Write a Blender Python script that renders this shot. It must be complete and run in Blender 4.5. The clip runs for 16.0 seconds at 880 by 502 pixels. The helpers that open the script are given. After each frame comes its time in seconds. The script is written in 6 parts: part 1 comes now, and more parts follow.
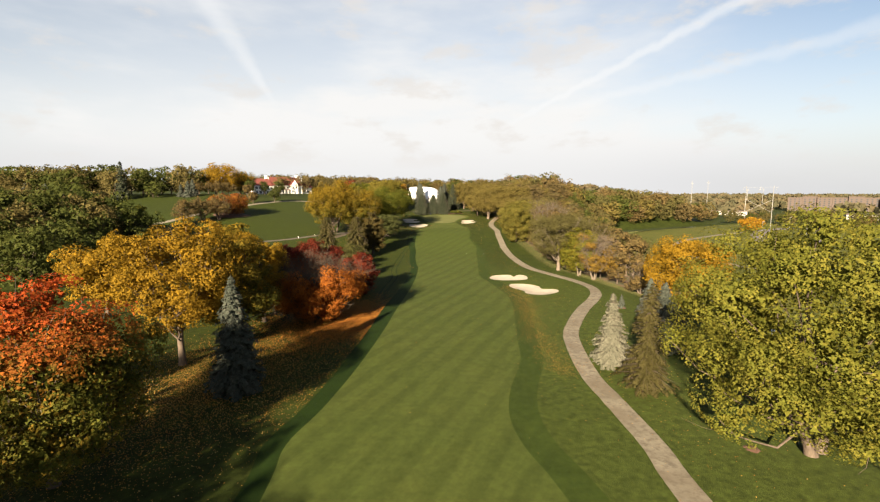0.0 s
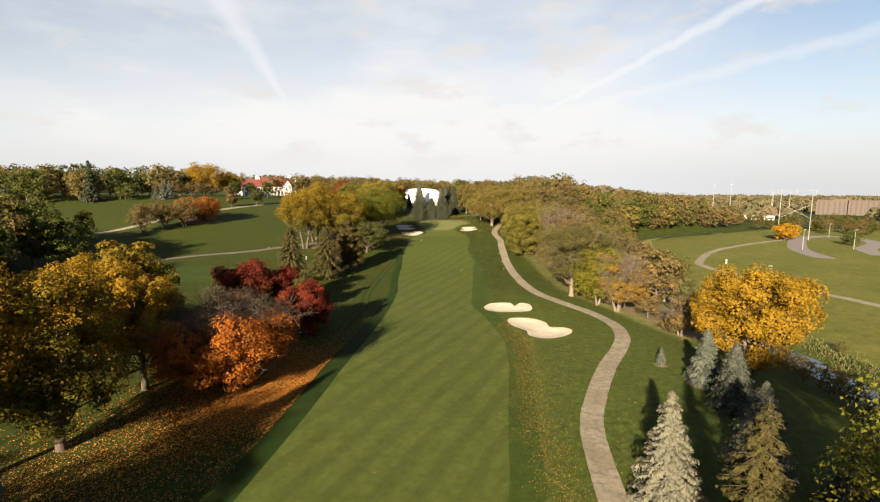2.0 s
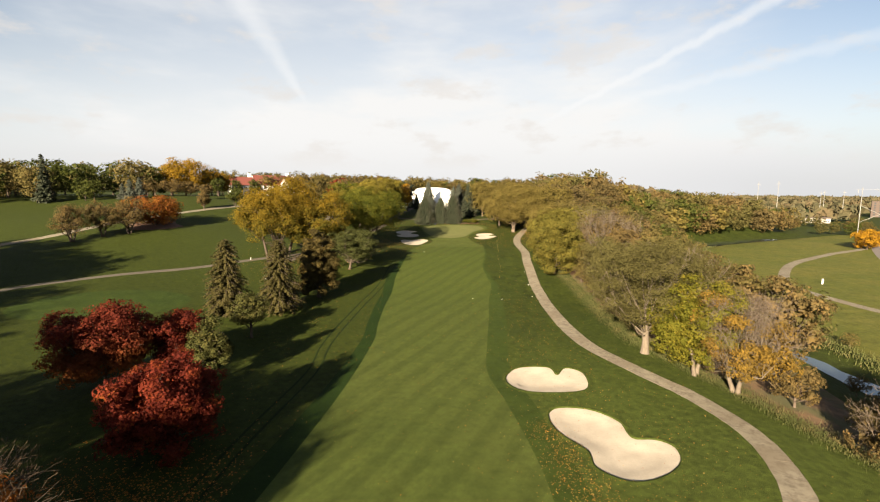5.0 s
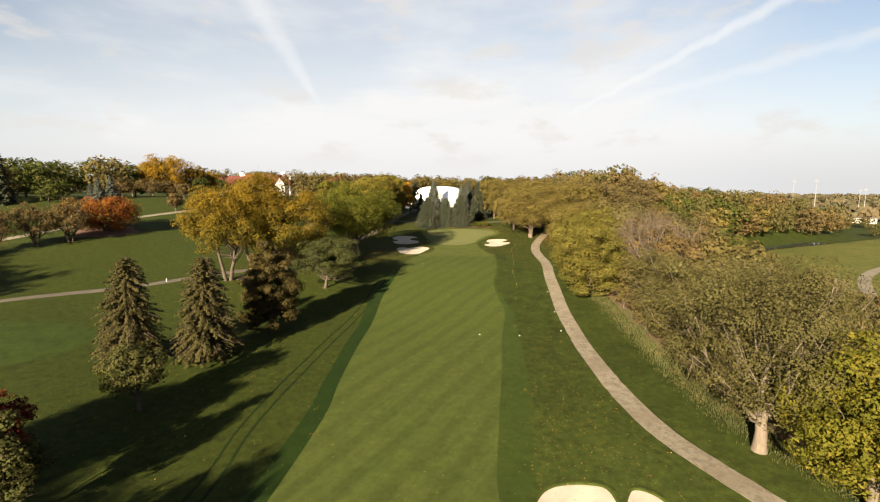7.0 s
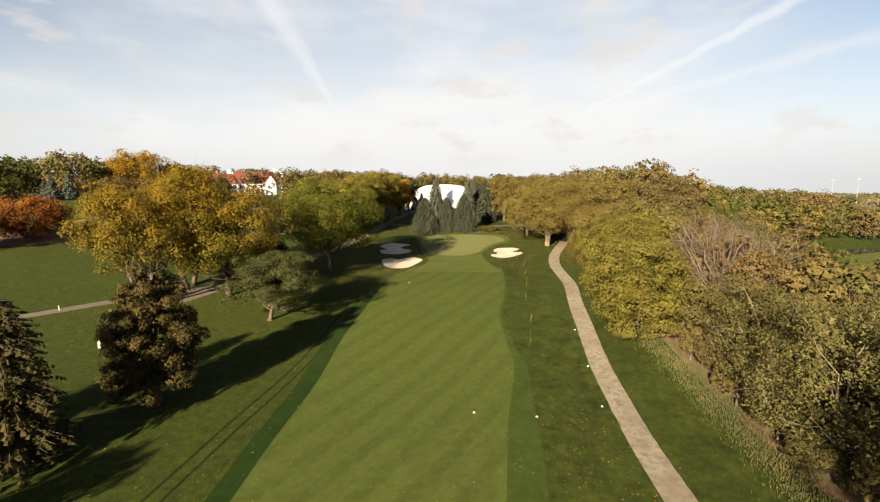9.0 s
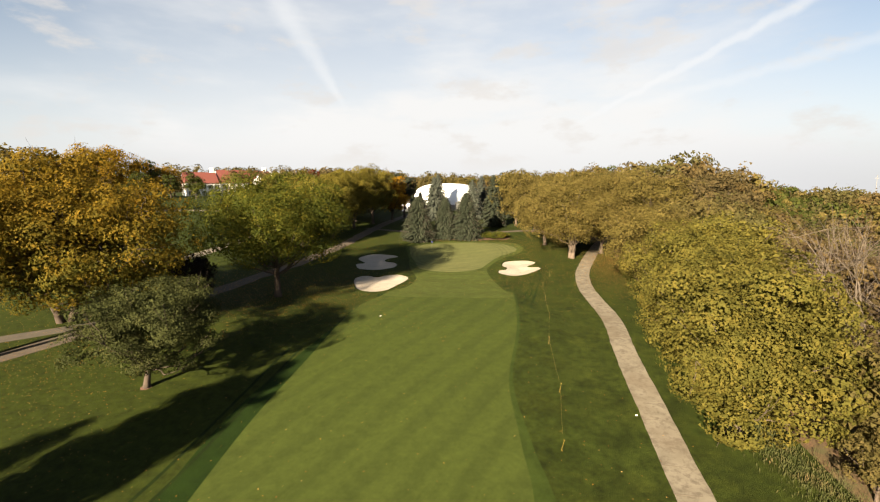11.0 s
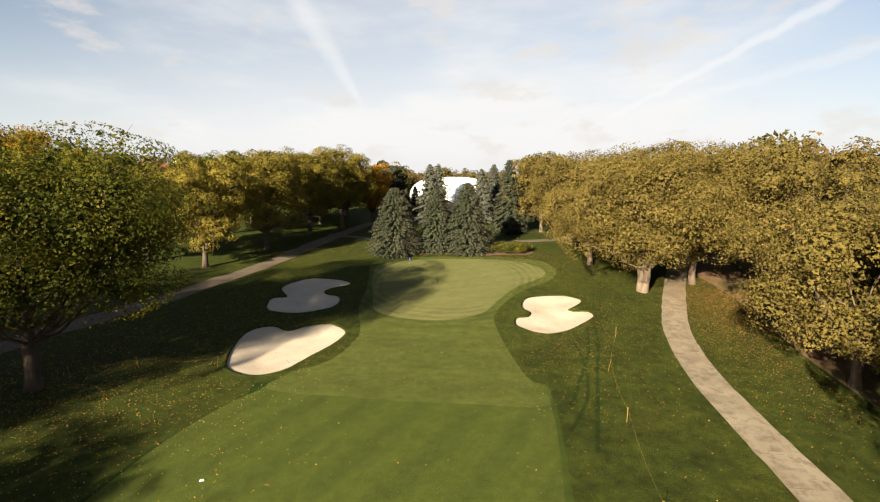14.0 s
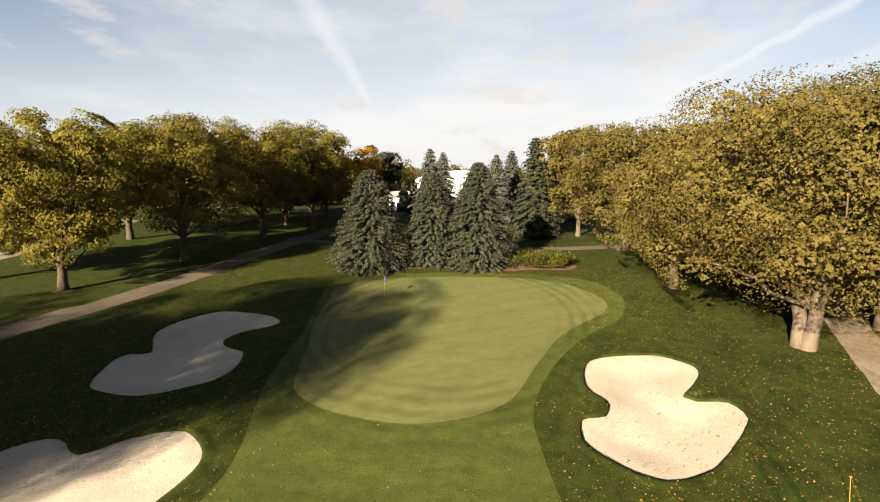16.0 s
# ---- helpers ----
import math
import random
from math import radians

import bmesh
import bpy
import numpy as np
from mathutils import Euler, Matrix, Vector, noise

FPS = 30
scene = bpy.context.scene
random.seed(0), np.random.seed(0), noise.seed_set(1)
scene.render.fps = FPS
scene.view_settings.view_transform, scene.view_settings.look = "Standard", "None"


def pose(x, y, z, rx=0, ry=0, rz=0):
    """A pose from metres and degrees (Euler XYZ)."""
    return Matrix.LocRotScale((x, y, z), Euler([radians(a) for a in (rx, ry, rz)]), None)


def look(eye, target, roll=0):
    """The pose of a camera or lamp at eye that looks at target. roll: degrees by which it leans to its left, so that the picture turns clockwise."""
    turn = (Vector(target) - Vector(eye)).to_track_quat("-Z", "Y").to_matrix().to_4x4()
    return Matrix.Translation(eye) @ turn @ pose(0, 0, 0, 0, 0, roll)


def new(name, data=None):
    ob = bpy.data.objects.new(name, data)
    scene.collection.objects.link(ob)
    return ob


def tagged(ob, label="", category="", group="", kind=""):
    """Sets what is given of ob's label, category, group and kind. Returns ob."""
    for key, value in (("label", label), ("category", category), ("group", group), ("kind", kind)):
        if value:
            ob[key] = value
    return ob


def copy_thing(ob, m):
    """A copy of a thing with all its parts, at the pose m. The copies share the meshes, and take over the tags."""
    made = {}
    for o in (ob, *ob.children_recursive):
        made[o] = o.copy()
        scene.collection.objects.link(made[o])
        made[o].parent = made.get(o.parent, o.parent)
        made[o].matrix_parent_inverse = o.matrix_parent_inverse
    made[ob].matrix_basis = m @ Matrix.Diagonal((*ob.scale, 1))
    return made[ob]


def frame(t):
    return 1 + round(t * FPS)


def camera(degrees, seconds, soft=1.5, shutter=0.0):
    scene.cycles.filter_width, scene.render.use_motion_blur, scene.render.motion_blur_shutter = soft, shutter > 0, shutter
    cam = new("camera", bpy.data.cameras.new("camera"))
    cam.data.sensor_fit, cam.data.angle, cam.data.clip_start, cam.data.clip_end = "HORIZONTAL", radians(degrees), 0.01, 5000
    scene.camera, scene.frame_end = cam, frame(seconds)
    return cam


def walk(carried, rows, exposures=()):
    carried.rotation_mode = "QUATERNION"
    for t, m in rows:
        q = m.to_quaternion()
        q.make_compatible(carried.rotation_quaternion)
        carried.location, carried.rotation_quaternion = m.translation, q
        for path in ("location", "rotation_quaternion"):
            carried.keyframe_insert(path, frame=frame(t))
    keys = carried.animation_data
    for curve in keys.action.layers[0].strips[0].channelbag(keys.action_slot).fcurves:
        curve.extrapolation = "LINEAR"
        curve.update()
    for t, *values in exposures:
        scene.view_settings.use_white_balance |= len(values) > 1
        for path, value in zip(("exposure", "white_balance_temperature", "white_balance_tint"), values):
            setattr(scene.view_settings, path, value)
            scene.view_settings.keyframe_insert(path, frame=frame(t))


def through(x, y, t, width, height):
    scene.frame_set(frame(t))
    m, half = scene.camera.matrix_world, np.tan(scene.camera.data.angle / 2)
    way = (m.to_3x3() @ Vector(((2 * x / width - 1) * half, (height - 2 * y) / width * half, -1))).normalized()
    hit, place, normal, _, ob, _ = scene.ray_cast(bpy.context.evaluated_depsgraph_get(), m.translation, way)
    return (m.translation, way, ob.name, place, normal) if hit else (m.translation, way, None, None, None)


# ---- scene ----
cam = camera(88.2, 16.0, 1.2)
METRES, EYE, TILT, LEAN, TURN = 225.0, 25.0, -7.4, 0.0, 0.0
EXPOSURE, SKY = 2.6, 0.024
ROWS = [
    (0.0, 0.0, 0.0, 0.0, -0.0, 0.0, -0.0),
    (0.5, 0.0087, 0.0306, 0.0059, 0.3, -0.06, -0.07),
    (1.0, 0.0169, 0.0614, 0.0118, 0.64, -0.05, -0.13),
    (1.5, 0.0243, 0.092, 0.0174, 1.01, -0.03, -0.24),
    (2.0, 0.0302, 0.1224, 0.0225, 1.39, 0.02, -0.36),
    (2.5, 0.0343, 0.153, 0.0273, 1.74, 0.02, -0.52),
    (3.0, 0.0365, 0.1834, 0.031, 2.08, 0.08, -0.64),
    (3.5, 0.0376, 0.2134, 0.0343, 2.41, 0.09, -0.71),
    (4.0, 0.0384, 0.2433, 0.0373, 2.78, 0.08, -0.74),
    (6.5, 0.0432, 0.3978, 0.0537, 4.78, 0.03, -0.58),
    (7.0, 0.0453, 0.4281, 0.0575, 5.18, 0.04, -0.61),
    (7.5, 0.0477, 0.4586, 0.0621, 5.59, -0.02, -0.65),
    (8.0, 0.0499, 0.4895, 0.066, 5.94, -0.05, -0.7),
    (8.5, 0.0517, 0.5212, 0.0694, 6.31, -0.1, -0.76),
    (9.0, 0.053, 0.5523, 0.0727, 6.71, -0.06, -0.8),
    (11.5, 0.0556, 0.7107, 0.0881, 8.42, 0.15, -0.93),
    (12.0, 0.0557, 0.7423, 0.0912, 8.72, 0.14, -1.09),
    (12.5, 0.0554, 0.7742, 0.0937, 9.11, 0.15, -1.18),
    (13.0, 0.0548, 0.8057, 0.0963, 9.51, 0.16, -1.23),
    (13.5, 0.0542, 0.8373, 0.0985, 9.92, 0.19, -1.29),
    (14.0, 0.0523, 0.8688, 0.1007, 10.25, 0.24, -1.42),
    (14.5, 0.0496, 0.9, 0.1028, 10.61, 0.27, -1.53),
    (15.0, 0.047, 0.9317, 0.1041, 10.98, 0.22, -1.5),
    (15.5, 0.0432, 0.9625, 0.1051, 11.31, 0.33, -1.53),
    (16.0, 0.0382, 0.988, 0.1065, 11.61, 0.64, -1.62),
]
walk(cam, [(t, pose(0, 0, EYE, TILT, LEAN, TURN) @ pose(METRES * x, METRES * y, METRES * z, 90 + pitch, roll, yaw)) for t, x, y, z, yaw, pitch, roll in ROWS],
     exposures=[(0.0, EXPOSURE), (16.0, EXPOSURE)])

# ---- world and sun ----
SUN_TO = Vector((-0.368, -0.930, 0.0)).normalized() * math.cos(radians(19.5)) + Vector((0, 0, math.sin(radians(19.5))))
sun_data = bpy.data.lights.new("sun", "SUN")
sun_data.energy, sun_data.angle, sun_data.color = 5.0, radians(1.1), (1.0, 0.84, 0.61)
sun = new("sun", sun_data)
sun.matrix_world = look((0, 0, 0), -SUN_TO)

world = bpy.data.worlds.new("world")
scene.world = world
world.use_nodes = True
wt = world.node_tree
wt.nodes.clear()


def wn(kind, **kw):
    n = wt.nodes.new(kind)
    for k, v in kw.items():
        n.inputs[k].default_value = v
    return n


def wmath(op, a, b=None, clamp=False):
    n = wt.nodes.new("ShaderNodeMath")
    n.operation, n.use_clamp = op, clamp
    for i, v in enumerate((a, b)):
        if v is None:
            continue
        if isinstance(v, (int, float)):
            n.inputs[i].default_value = v
        else:
            wt.links.new(v, n.inputs[i])
    return n.outputs[0]


def wdot(vec, d):
    n = wt.nodes.new("ShaderNodeVectorMath")
    n.operation = "DOT_PRODUCT"
    wt.links.new(vec, n.inputs[0])
    n.inputs[1].default_value = d
    return n.outputs["Value"]


def wramp(fac, lo, hi):
    n = wt.nodes.new("ShaderNodeMapRange")
    n.interpolation_type = "SMOOTHSTEP"
    n.inputs["From Min"].default_value, n.inputs["From Max"].default_value = lo, hi
    wt.links.new(fac, n.inputs["Value"])
    return n.outputs[0]


def wmix(fac, a, b):
    n = wt.nodes.new("ShaderNodeMix")
    n.data_type = "RGBA"
    for sock, v in ((n.inputs[0], fac), (n.inputs[6], a), (n.inputs[7], b)):
        if isinstance(v, (tuple, float, int)):
            sock.default_value = v
        else:
            wt.links.new(v, sock)
    return n.outputs[2]


coord = wt.nodes.new("ShaderNodeTexCoord").outputs["Generated"]
sky = wt.nodes.new("ShaderNodeTexSky")
sky.sky_type, sky.sun_disc = "NISHITA", False
sky.sun_elevation, sky.sun_rotation = radians(19.5), radians(201.6)
sky.air_density, sky.dust_density, sky.ozone_density = 1.0, 1.2, 1.5
sky_low = wt.nodes.new("ShaderNodeVectorMath")
sky_low.operation = "SCALE"
sky_low.inputs["Scale"].default_value = SKY
wt.links.new(sky.outputs[0], sky_low.inputs[0])
up = wdot(coord, (0, 0, 1))
# thin high haze, whiter towards the horizon
haze_noise = wn("ShaderNodeTexNoise", Scale=2.2, Detail=5.0, Roughness=0.55)
stretch = wt.nodes.new("ShaderNodeMapping")
stretch.inputs["Scale"].default_value = (1.0, 1.0, 3.5)
wt.links.new(coord, stretch.inputs[0])
wt.links.new(stretch.outputs[0], haze_noise.inputs["Vector"])
low = wramp(up, 0.34, -0.02)
haze = wmath("ADD", wmath("ADD", wmath("MULTIPLY", low, 0.66), 0.13), wmath("MULTIPLY", wramp(haze_noise.outputs[0], 0.42, 0.74), 0.36), True)
middle = wramp(wdot(coord, (-0.12, 0.985, 0.12)), 0.62, 1.0)
haze = wmath("ADD", haze, wmath("MULTIPLY", middle, 0.4), True)
haze = wmath("MULTIPLY", haze, wmath("ADD", 0.19, wmath("MULTIPLY", wramp(up, 0.66, 0.34), 0.81)))
col = wmix(haze, sky_low.outputs[0], (0.156, 0.1545, 0.1515, 1))
# a greyer rim of far haze, except under the bright middle
rim = wmath("MULTIPLY", wramp(up, 0.13, 0.01), wmath("SUBTRACT", 0.62, wmath("MULTIPLY", wramp(wdot(coord, (-0.05, 0.99, 0.1)), 0.80, 0.99), 0.30)))
col = wmix(rim, col, (0.112, 0.112, 0.115, 1))
# fair-weather puffs, warm on their lit side
puff_map = wt.nodes.new("ShaderNodeMapping")
puff_map.inputs["Scale"].default_value = (5.0, 5.0, 13.0)
puff_map.inputs["Location"].default_value = (0.7, 1.9, 0.4)
wt.links.new(coord, puff_map.inputs[0])
puff = wn("ShaderNodeTexNoise", Scale=1.3, Detail=6.0, Roughness=0.6)
wt.links.new(puff_map.outputs[0], puff.inputs["Vector"])
puffs = wmath("MULTIPLY", wramp(puff.outputs[0], 0.52, 0.68), 0.62)
col = wmix(wmath("MULTIPLY", puffs, wramp(up, 0.03, 0.1)), col, (0.137, 0.129, 0.121, 1))


def contrail(a, b, wide_a, wide_b, strength, soft):
    """A straight trail between two directions, wide_a and wide_b radians across at its ends."""
    global col
    a, b = Vector(a).normalized(), Vector(b).normalized()
    side = a.cross(b).normalized()
    along = (b - a * a.dot(b)).normalized()
    wob = wn("ShaderNodeTexNoise", Scale=26.0, Detail=4.0)
    wt.links.new(coord, wob.inputs["Vector"])
    off = wmath("ADD", wdot(coord, side), wmath("MULTIPLY", wmath("SUBTRACT", wob.outputs[0], 0.5), 0.02))
    s = wmath("ARCTAN2", wdot(coord, along), wdot(coord, a))
    span = math.acos(a.dot(b))
    u = wmath("DIVIDE", s, span, True)
    width = wmath("ADD", wmath("MULTIPLY", u, wide_b - wide_a), wide_a)
    across = wramp(wmath("DIVIDE", wmath("ABSOLUTE", off), width), 1.0, 1.0 - soft)
    ends = wmath("MULTIPLY", wramp(s, span * 1.02, span * 0.75), wramp(s, -1.1, -0.8))
    m = wmath("MULTIPLY", wmath("MULTIPLY", across, ends), strength)
    col = wmix(m, col, (0.162, 0.162, 0.161, 1))


contrail((-0.410, 0.848, 0.335), (-0.322, 0.932, 0.166), 0.034, 0.007, 0.42, 0.95)
contrail((0.502, 0.805, 0.317), (0.112, 0.986, 0.124), 0.014, 0.006, 0.5, 0.85)
contrail((0.655, 0.714, 0.246), (0.182, 0.971, 0.153), 0.018, 0.010, 0.30, 0.95)
background = wt.nodes.new("ShaderNodeBackground")
wt.links.new(col, background.inputs["Color"])
wt.links.new(background.outputs[0], wt.nodes.new("ShaderNodeOutputWorld").inputs[0])

# ---- materials ----


class Nodes:
    """A small helper round one node tree."""

    def __init__(self, name):
        self.mat = bpy.data.materials.new(name)
        self.mat.use_nodes = True
        self.t = self.mat.node_tree
        self.t.nodes.clear()
        self.out = self.t.nodes.new("ShaderNodeOutputMaterial")

    def put(self, sock, v):
        if isinstance(v, (int, float)):
            sock.default_value = v
        elif isinstance(v, tuple):
            sock.default_value = (*v, 1)[:4] if sock.type == "RGBA" else v
        else:
            self.t.links.new(v, sock)

    def coord(self, kind="Object"):
        return self.t.nodes.new("ShaderNodeTexCoord").outputs[kind]

    def position(self):
        return self.t.nodes.new("ShaderNodeNewGeometry").outputs["Position"]

    def island(self):
        return self.t.nodes.new("ShaderNodeNewGeometry").outputs["Random Per Island"]

    def chance(self):
        return self.t.nodes.new("ShaderNodeObjectInfo").outputs["Random"]

    def noise(self, scale, detail=4, rough=0.55, vec=None, squeeze=None):
        n = self.t.nodes.new("ShaderNodeTexNoise")
        n.inputs["Scale"].default_value, n.inputs["Detail"].default_value, n.inputs["Roughness"].default_value = scale, detail, rough
        v = vec if vec is not None else self.position()
        if squeeze:
            m = self.t.nodes.new("ShaderNodeMapping")
            m.inputs["Rotation"].default_value = (0, 0, squeeze[3] if len(squeeze) > 3 else 0)
            m.inputs["Scale"].default_value = squeeze[:3]
            self.t.links.new(v, m.inputs[0])
            v = m.outputs[0]
        self.t.links.new(v, n.inputs["Vector"])
        return n.outputs[0]

    def ramp(self, fac, lo, hi, a=0.0, b=1.0):
        n = self.t.nodes.new("ShaderNodeMapRange")
        for k, v in zip(("Value", "From Min", "From Max", "To Min", "To Max"), (fac, lo, hi, a, b)):
            self.put(n.inputs[k], v)
        return n.outputs[0]

    def math(self, op, a, b=0.0):
        n = self.t.nodes.new("ShaderNodeMath")
        n.operation = op
        self.put(n.inputs[0], a), self.put(n.inputs[1], b)
        return n.outputs[0]

    def mix(self, fac, a, b, mode="MIX"):
        n = self.t.nodes.new("ShaderNodeMix")
        n.data_type, n.blend_type = "RGBA", mode
        self.put(n.inputs[0], fac), self.put(n.inputs[6], a), self.put(n.inputs[7], b)
        return n.outputs[2]

    def colours(self, fac, stops):
        n = self.t.nodes.new("ShaderNodeValToRGB")
        e = n.color_ramp.elements
        while len(e) < len(stops):
            e.new(0.5)
        for el, (p, c) in zip(e, stops):
            el.position, el.color = p, (*c, 1)
        self.put(n.inputs[0], fac)
        return n.outputs[0]

    def bump(self, height, strength=0.3, distance=0.05):
        n = self.t.nodes.new("ShaderNodeBump")
        n.inputs["Strength"].default_value, n.inputs["Distance"].default_value = strength, distance
        self.put(n.inputs["Height"], height)
        return n.outputs[0]

    def surface(self, colour, rough=0.8, metal=0.0, bump=None, specular=0.3, through=0.0, lit=None):
        p = self.t.nodes.new("ShaderNodeBsdfPrincipled")
        self.put(p.inputs["Base Color"], colour), self.put(p.inputs["Roughness"], rough), self.put(p.inputs["Metallic"], metal)
        p.inputs["Specular IOR Level"].default_value = specular
        if bump is not None:
            self.t.links.new(bump, p.inputs["Normal"])
        shader = p.outputs[0]
        if through:
            tr = self.t.nodes.new("ShaderNodeBsdfTranslucent")
            self.put(tr.inputs["Color"], lit if lit is not None else colour)
            m = self.t.nodes.new("ShaderNodeMixShader")
            m.inputs[0].default_value = through
            self.t.links.new(shader, m.inputs[1]), self.t.links.new(tr.outputs[0], m.inputs[2])
            shader = m.outputs[0]
        self.t.links.new(shader, self.out.inputs[0])
        return self.mat


def grass(name, base, tint, grain=0.5, stripes=None, rings=None, dry=None, zone_tone=None):
    """Turf: base and tint are its two greens; stripes: (direction in degrees, width in metres, strength); rings: (x, y,
    width, height, strength) of mowing rings; dry: the colour of the drier turf between the fairway and the cart path;
    the last: (colour, x, x, y, y) of a turf tone that sets in between those bounds, painted to correct the brightness.
    """
    k = Nodes(name)
    c = k.mix(k.ramp(k.noise(0.05, 4), 0.35, 0.68), base, tint)
    c = k.mix(k.ramp(k.noise(0.19, 4, 0.6), 0.48, 0.72, 0, 0.45 * grain), c, (base[0] * 1.75, base[1] * 1.4, base[2] * 1.3))
    c = k.mix(k.ramp(k.noise(0.33, 4, 0.65), 0.42, 0.68, 0, 0.8 * grain), c, tuple(v * 0.5 for v in base))
    if dry:
        sep = k.t.nodes.new("ShaderNodeSeparateXYZ")
        k.t.links.new(k.position(), sep.inputs[0])
        wob = k.math("MULTIPLY", k.math("SUBTRACT", k.noise(0.06, 3), 0.5), 40.0)
        here = k.math("MULTIPLY", k.ramp(sep.outputs[0], 4, 15), k.ramp(k.math("ADD", sep.outputs[1], wob), 165, 115))
        c = k.mix(here, c, dry)
    # brightness painted into the colour: the turf changes tone by position
    if zone_tone:
        tone, x0, x1, y0, y1 = zone_tone
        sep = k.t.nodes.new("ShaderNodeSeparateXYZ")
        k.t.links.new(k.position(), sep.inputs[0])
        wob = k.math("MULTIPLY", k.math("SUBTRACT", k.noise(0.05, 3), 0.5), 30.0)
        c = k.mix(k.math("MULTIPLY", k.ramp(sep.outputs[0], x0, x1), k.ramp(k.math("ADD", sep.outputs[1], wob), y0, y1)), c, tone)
    # clumps and blades, from metres down to a hand's width
    f = k.ramp(k.noise(1.1, 9, 0.78), 0.33, 0.68, 1 - 0.62 * grain, 1 + 0.5 * grain)
    if stripes:
        turn, wide, strong = stripes
        m = k.t.nodes.new("ShaderNodeMapping")
        m.inputs["Rotation"].default_value = (0, 0, radians(90 - turn))
        k.t.links.new(k.position(), m.inputs[0])
        sep = k.t.nodes.new("ShaderNodeSeparateXYZ")
        k.t.links.new(m.outputs[0], sep.inputs[0])
        wob = k.math("MULTIPLY", k.noise(0.04, 2), 2.5)
        s = k.math("SINE", k.math("MULTIPLY", k.math("ADD", sep.outputs[0], wob), math.pi / wide))
        s = k.math("MULTIPLY", k.ramp(s, -0.1, 0.75), k.ramp(k.noise(0.07, 3), 0.3, 0.55, 0.6, 1.0))
        c = k.mix(k.math("MULTIPLY", s, strong), c, tuple(v * 0.6 for v in base))
        streak = k.noise(1.6, 4, 0.7, m.outputs[0], (1.0, 0.12, 1.0))
        c = k.mix(k.ramp(streak, 0.45, 0.7, 0, 0.35), c, tuple(v * 0.62 for v in base))
    if rings:
        x, y, wx, wy, strong = rings
        m = k.t.nodes.new("ShaderNodeMapping")
        m.inputs["Location"].default_value = (-x / wx, -y / wy, 0)
        m.inputs["Scale"].default_value = (1 / wx, 1 / wy, 0)
        k.t.links.new(k.position(), m.inputs[0])
        d = k.t.nodes.new("ShaderNodeVectorMath")
        d.operation = "LENGTH"
        k.t.links.new(m.outputs[0], d.inputs[0])
        r = k.math("ADD", d.outputs["Value"], k.math("MULTIPLY", k.noise(0.15, 2), 0.12))
        s = k.math("SINE", k.math("MULTIPLY", r, 62.0))
        band = k.math("MULTIPLY", k.ramp(r, 0.78, 0.98), k.ramp(r, 1.42, 1.22))
        worn = k.ramp(k.noise(0.22, 3), 0.3, 0.6)
        c = k.mix(k.math("MULTIPLY", k.math("MULTIPLY", k.ramp(s, -0.5, 0.7, 0, strong), band), worn), c, tuple(v * 0.5 for v in base))
    g = k.t.nodes.new("ShaderNodeVectorMath")
    g.operation = "SCALE"
    k.put(g.inputs[0], c), k.put(g.inputs["Scale"], f)
    return k.surface(g.outputs[0], 0.85, specular=0.07, bump=k.bump(k.noise(14.0, 4, 0.75), 0.9 * grain + 0.1, 0.09))


ROUGH = grass("rough_turf", (0.0212, 0.0292, 0.0042), (0.0274, 0.0345, 0.0052), 0.85, dry=(0.0370, 0.0475, 0.0088), zone_tone=((0.0222, 0.0288, 0.0038), -4, -14, 95, 135))
# same turf; less sheen where mown away is put in as a darker colour
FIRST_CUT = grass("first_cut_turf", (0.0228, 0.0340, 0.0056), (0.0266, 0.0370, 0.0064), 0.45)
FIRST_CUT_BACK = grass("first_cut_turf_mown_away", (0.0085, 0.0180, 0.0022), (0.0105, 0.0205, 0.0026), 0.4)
# darker tone painted on the far fairway to offset its sun-facing slope
FAIRWAY = grass("fairway_turf", (0.0412, 0.0535, 0.0108), (0.0482, 0.0585, 0.0128), 0.36, (66, 1.83, 0.42), zone_tone=((0.0362, 0.0470, 0.0082), 60, 50, 130, 205))
APRON = grass("apron_turf", (0.0435, 0.0560, 0.0114), (0.0515, 0.0615, 0.0136), 0.45, (5, 2.2, 0.18), (1.6, 262, 11.5, 14.5, 0.6))
PUTTING = grass("putting_turf", (0.0790, 0.0850, 0.0290), (0.0930, 0.0940, 0.0350), 0.22, (30, 1.4, 0.16), (1.6, 262, 11.5, 14.5, 0.5))
SOFT_TRACK = grass("faint_track_turf", (0.0110, 0.0200, 0.0027), (0.0150, 0.0240, 0.0034), 0.7)
SIDE_GREEN = grass("side_green_turf", (0.0200, 0.0325, 0.0050), (0.0265, 0.0385, 0.0062), 0.6)
MEADOW = grass("meadow_turf", (0.0600, 0.0670, 0.0125), (0.0850, 0.0800, 0.0180), 0.6)
TRACK = grass("wheel_track_turf", (0.0070, 0.0130, 0.0020), (0.0095, 0.0160, 0.0025), 0.5)

k = Nodes("bunker_sand")
c = k.mix(k.ramp(k.noise(0.6, 4), 0.3, 0.7), (0.264, 0.228, 0.181), (0.322, 0.280, 0.224))
c = k.mix(k.ramp(k.noise(5, 5, 0.75), 0.35, 0.75, 0, 0.4), c, (0.205, 0.172, 0.132))
SAND = k.surface(c, 0.95, bump=k.bump(k.noise(9, 4, 0.7), 0.5, 0.05), specular=0.1)

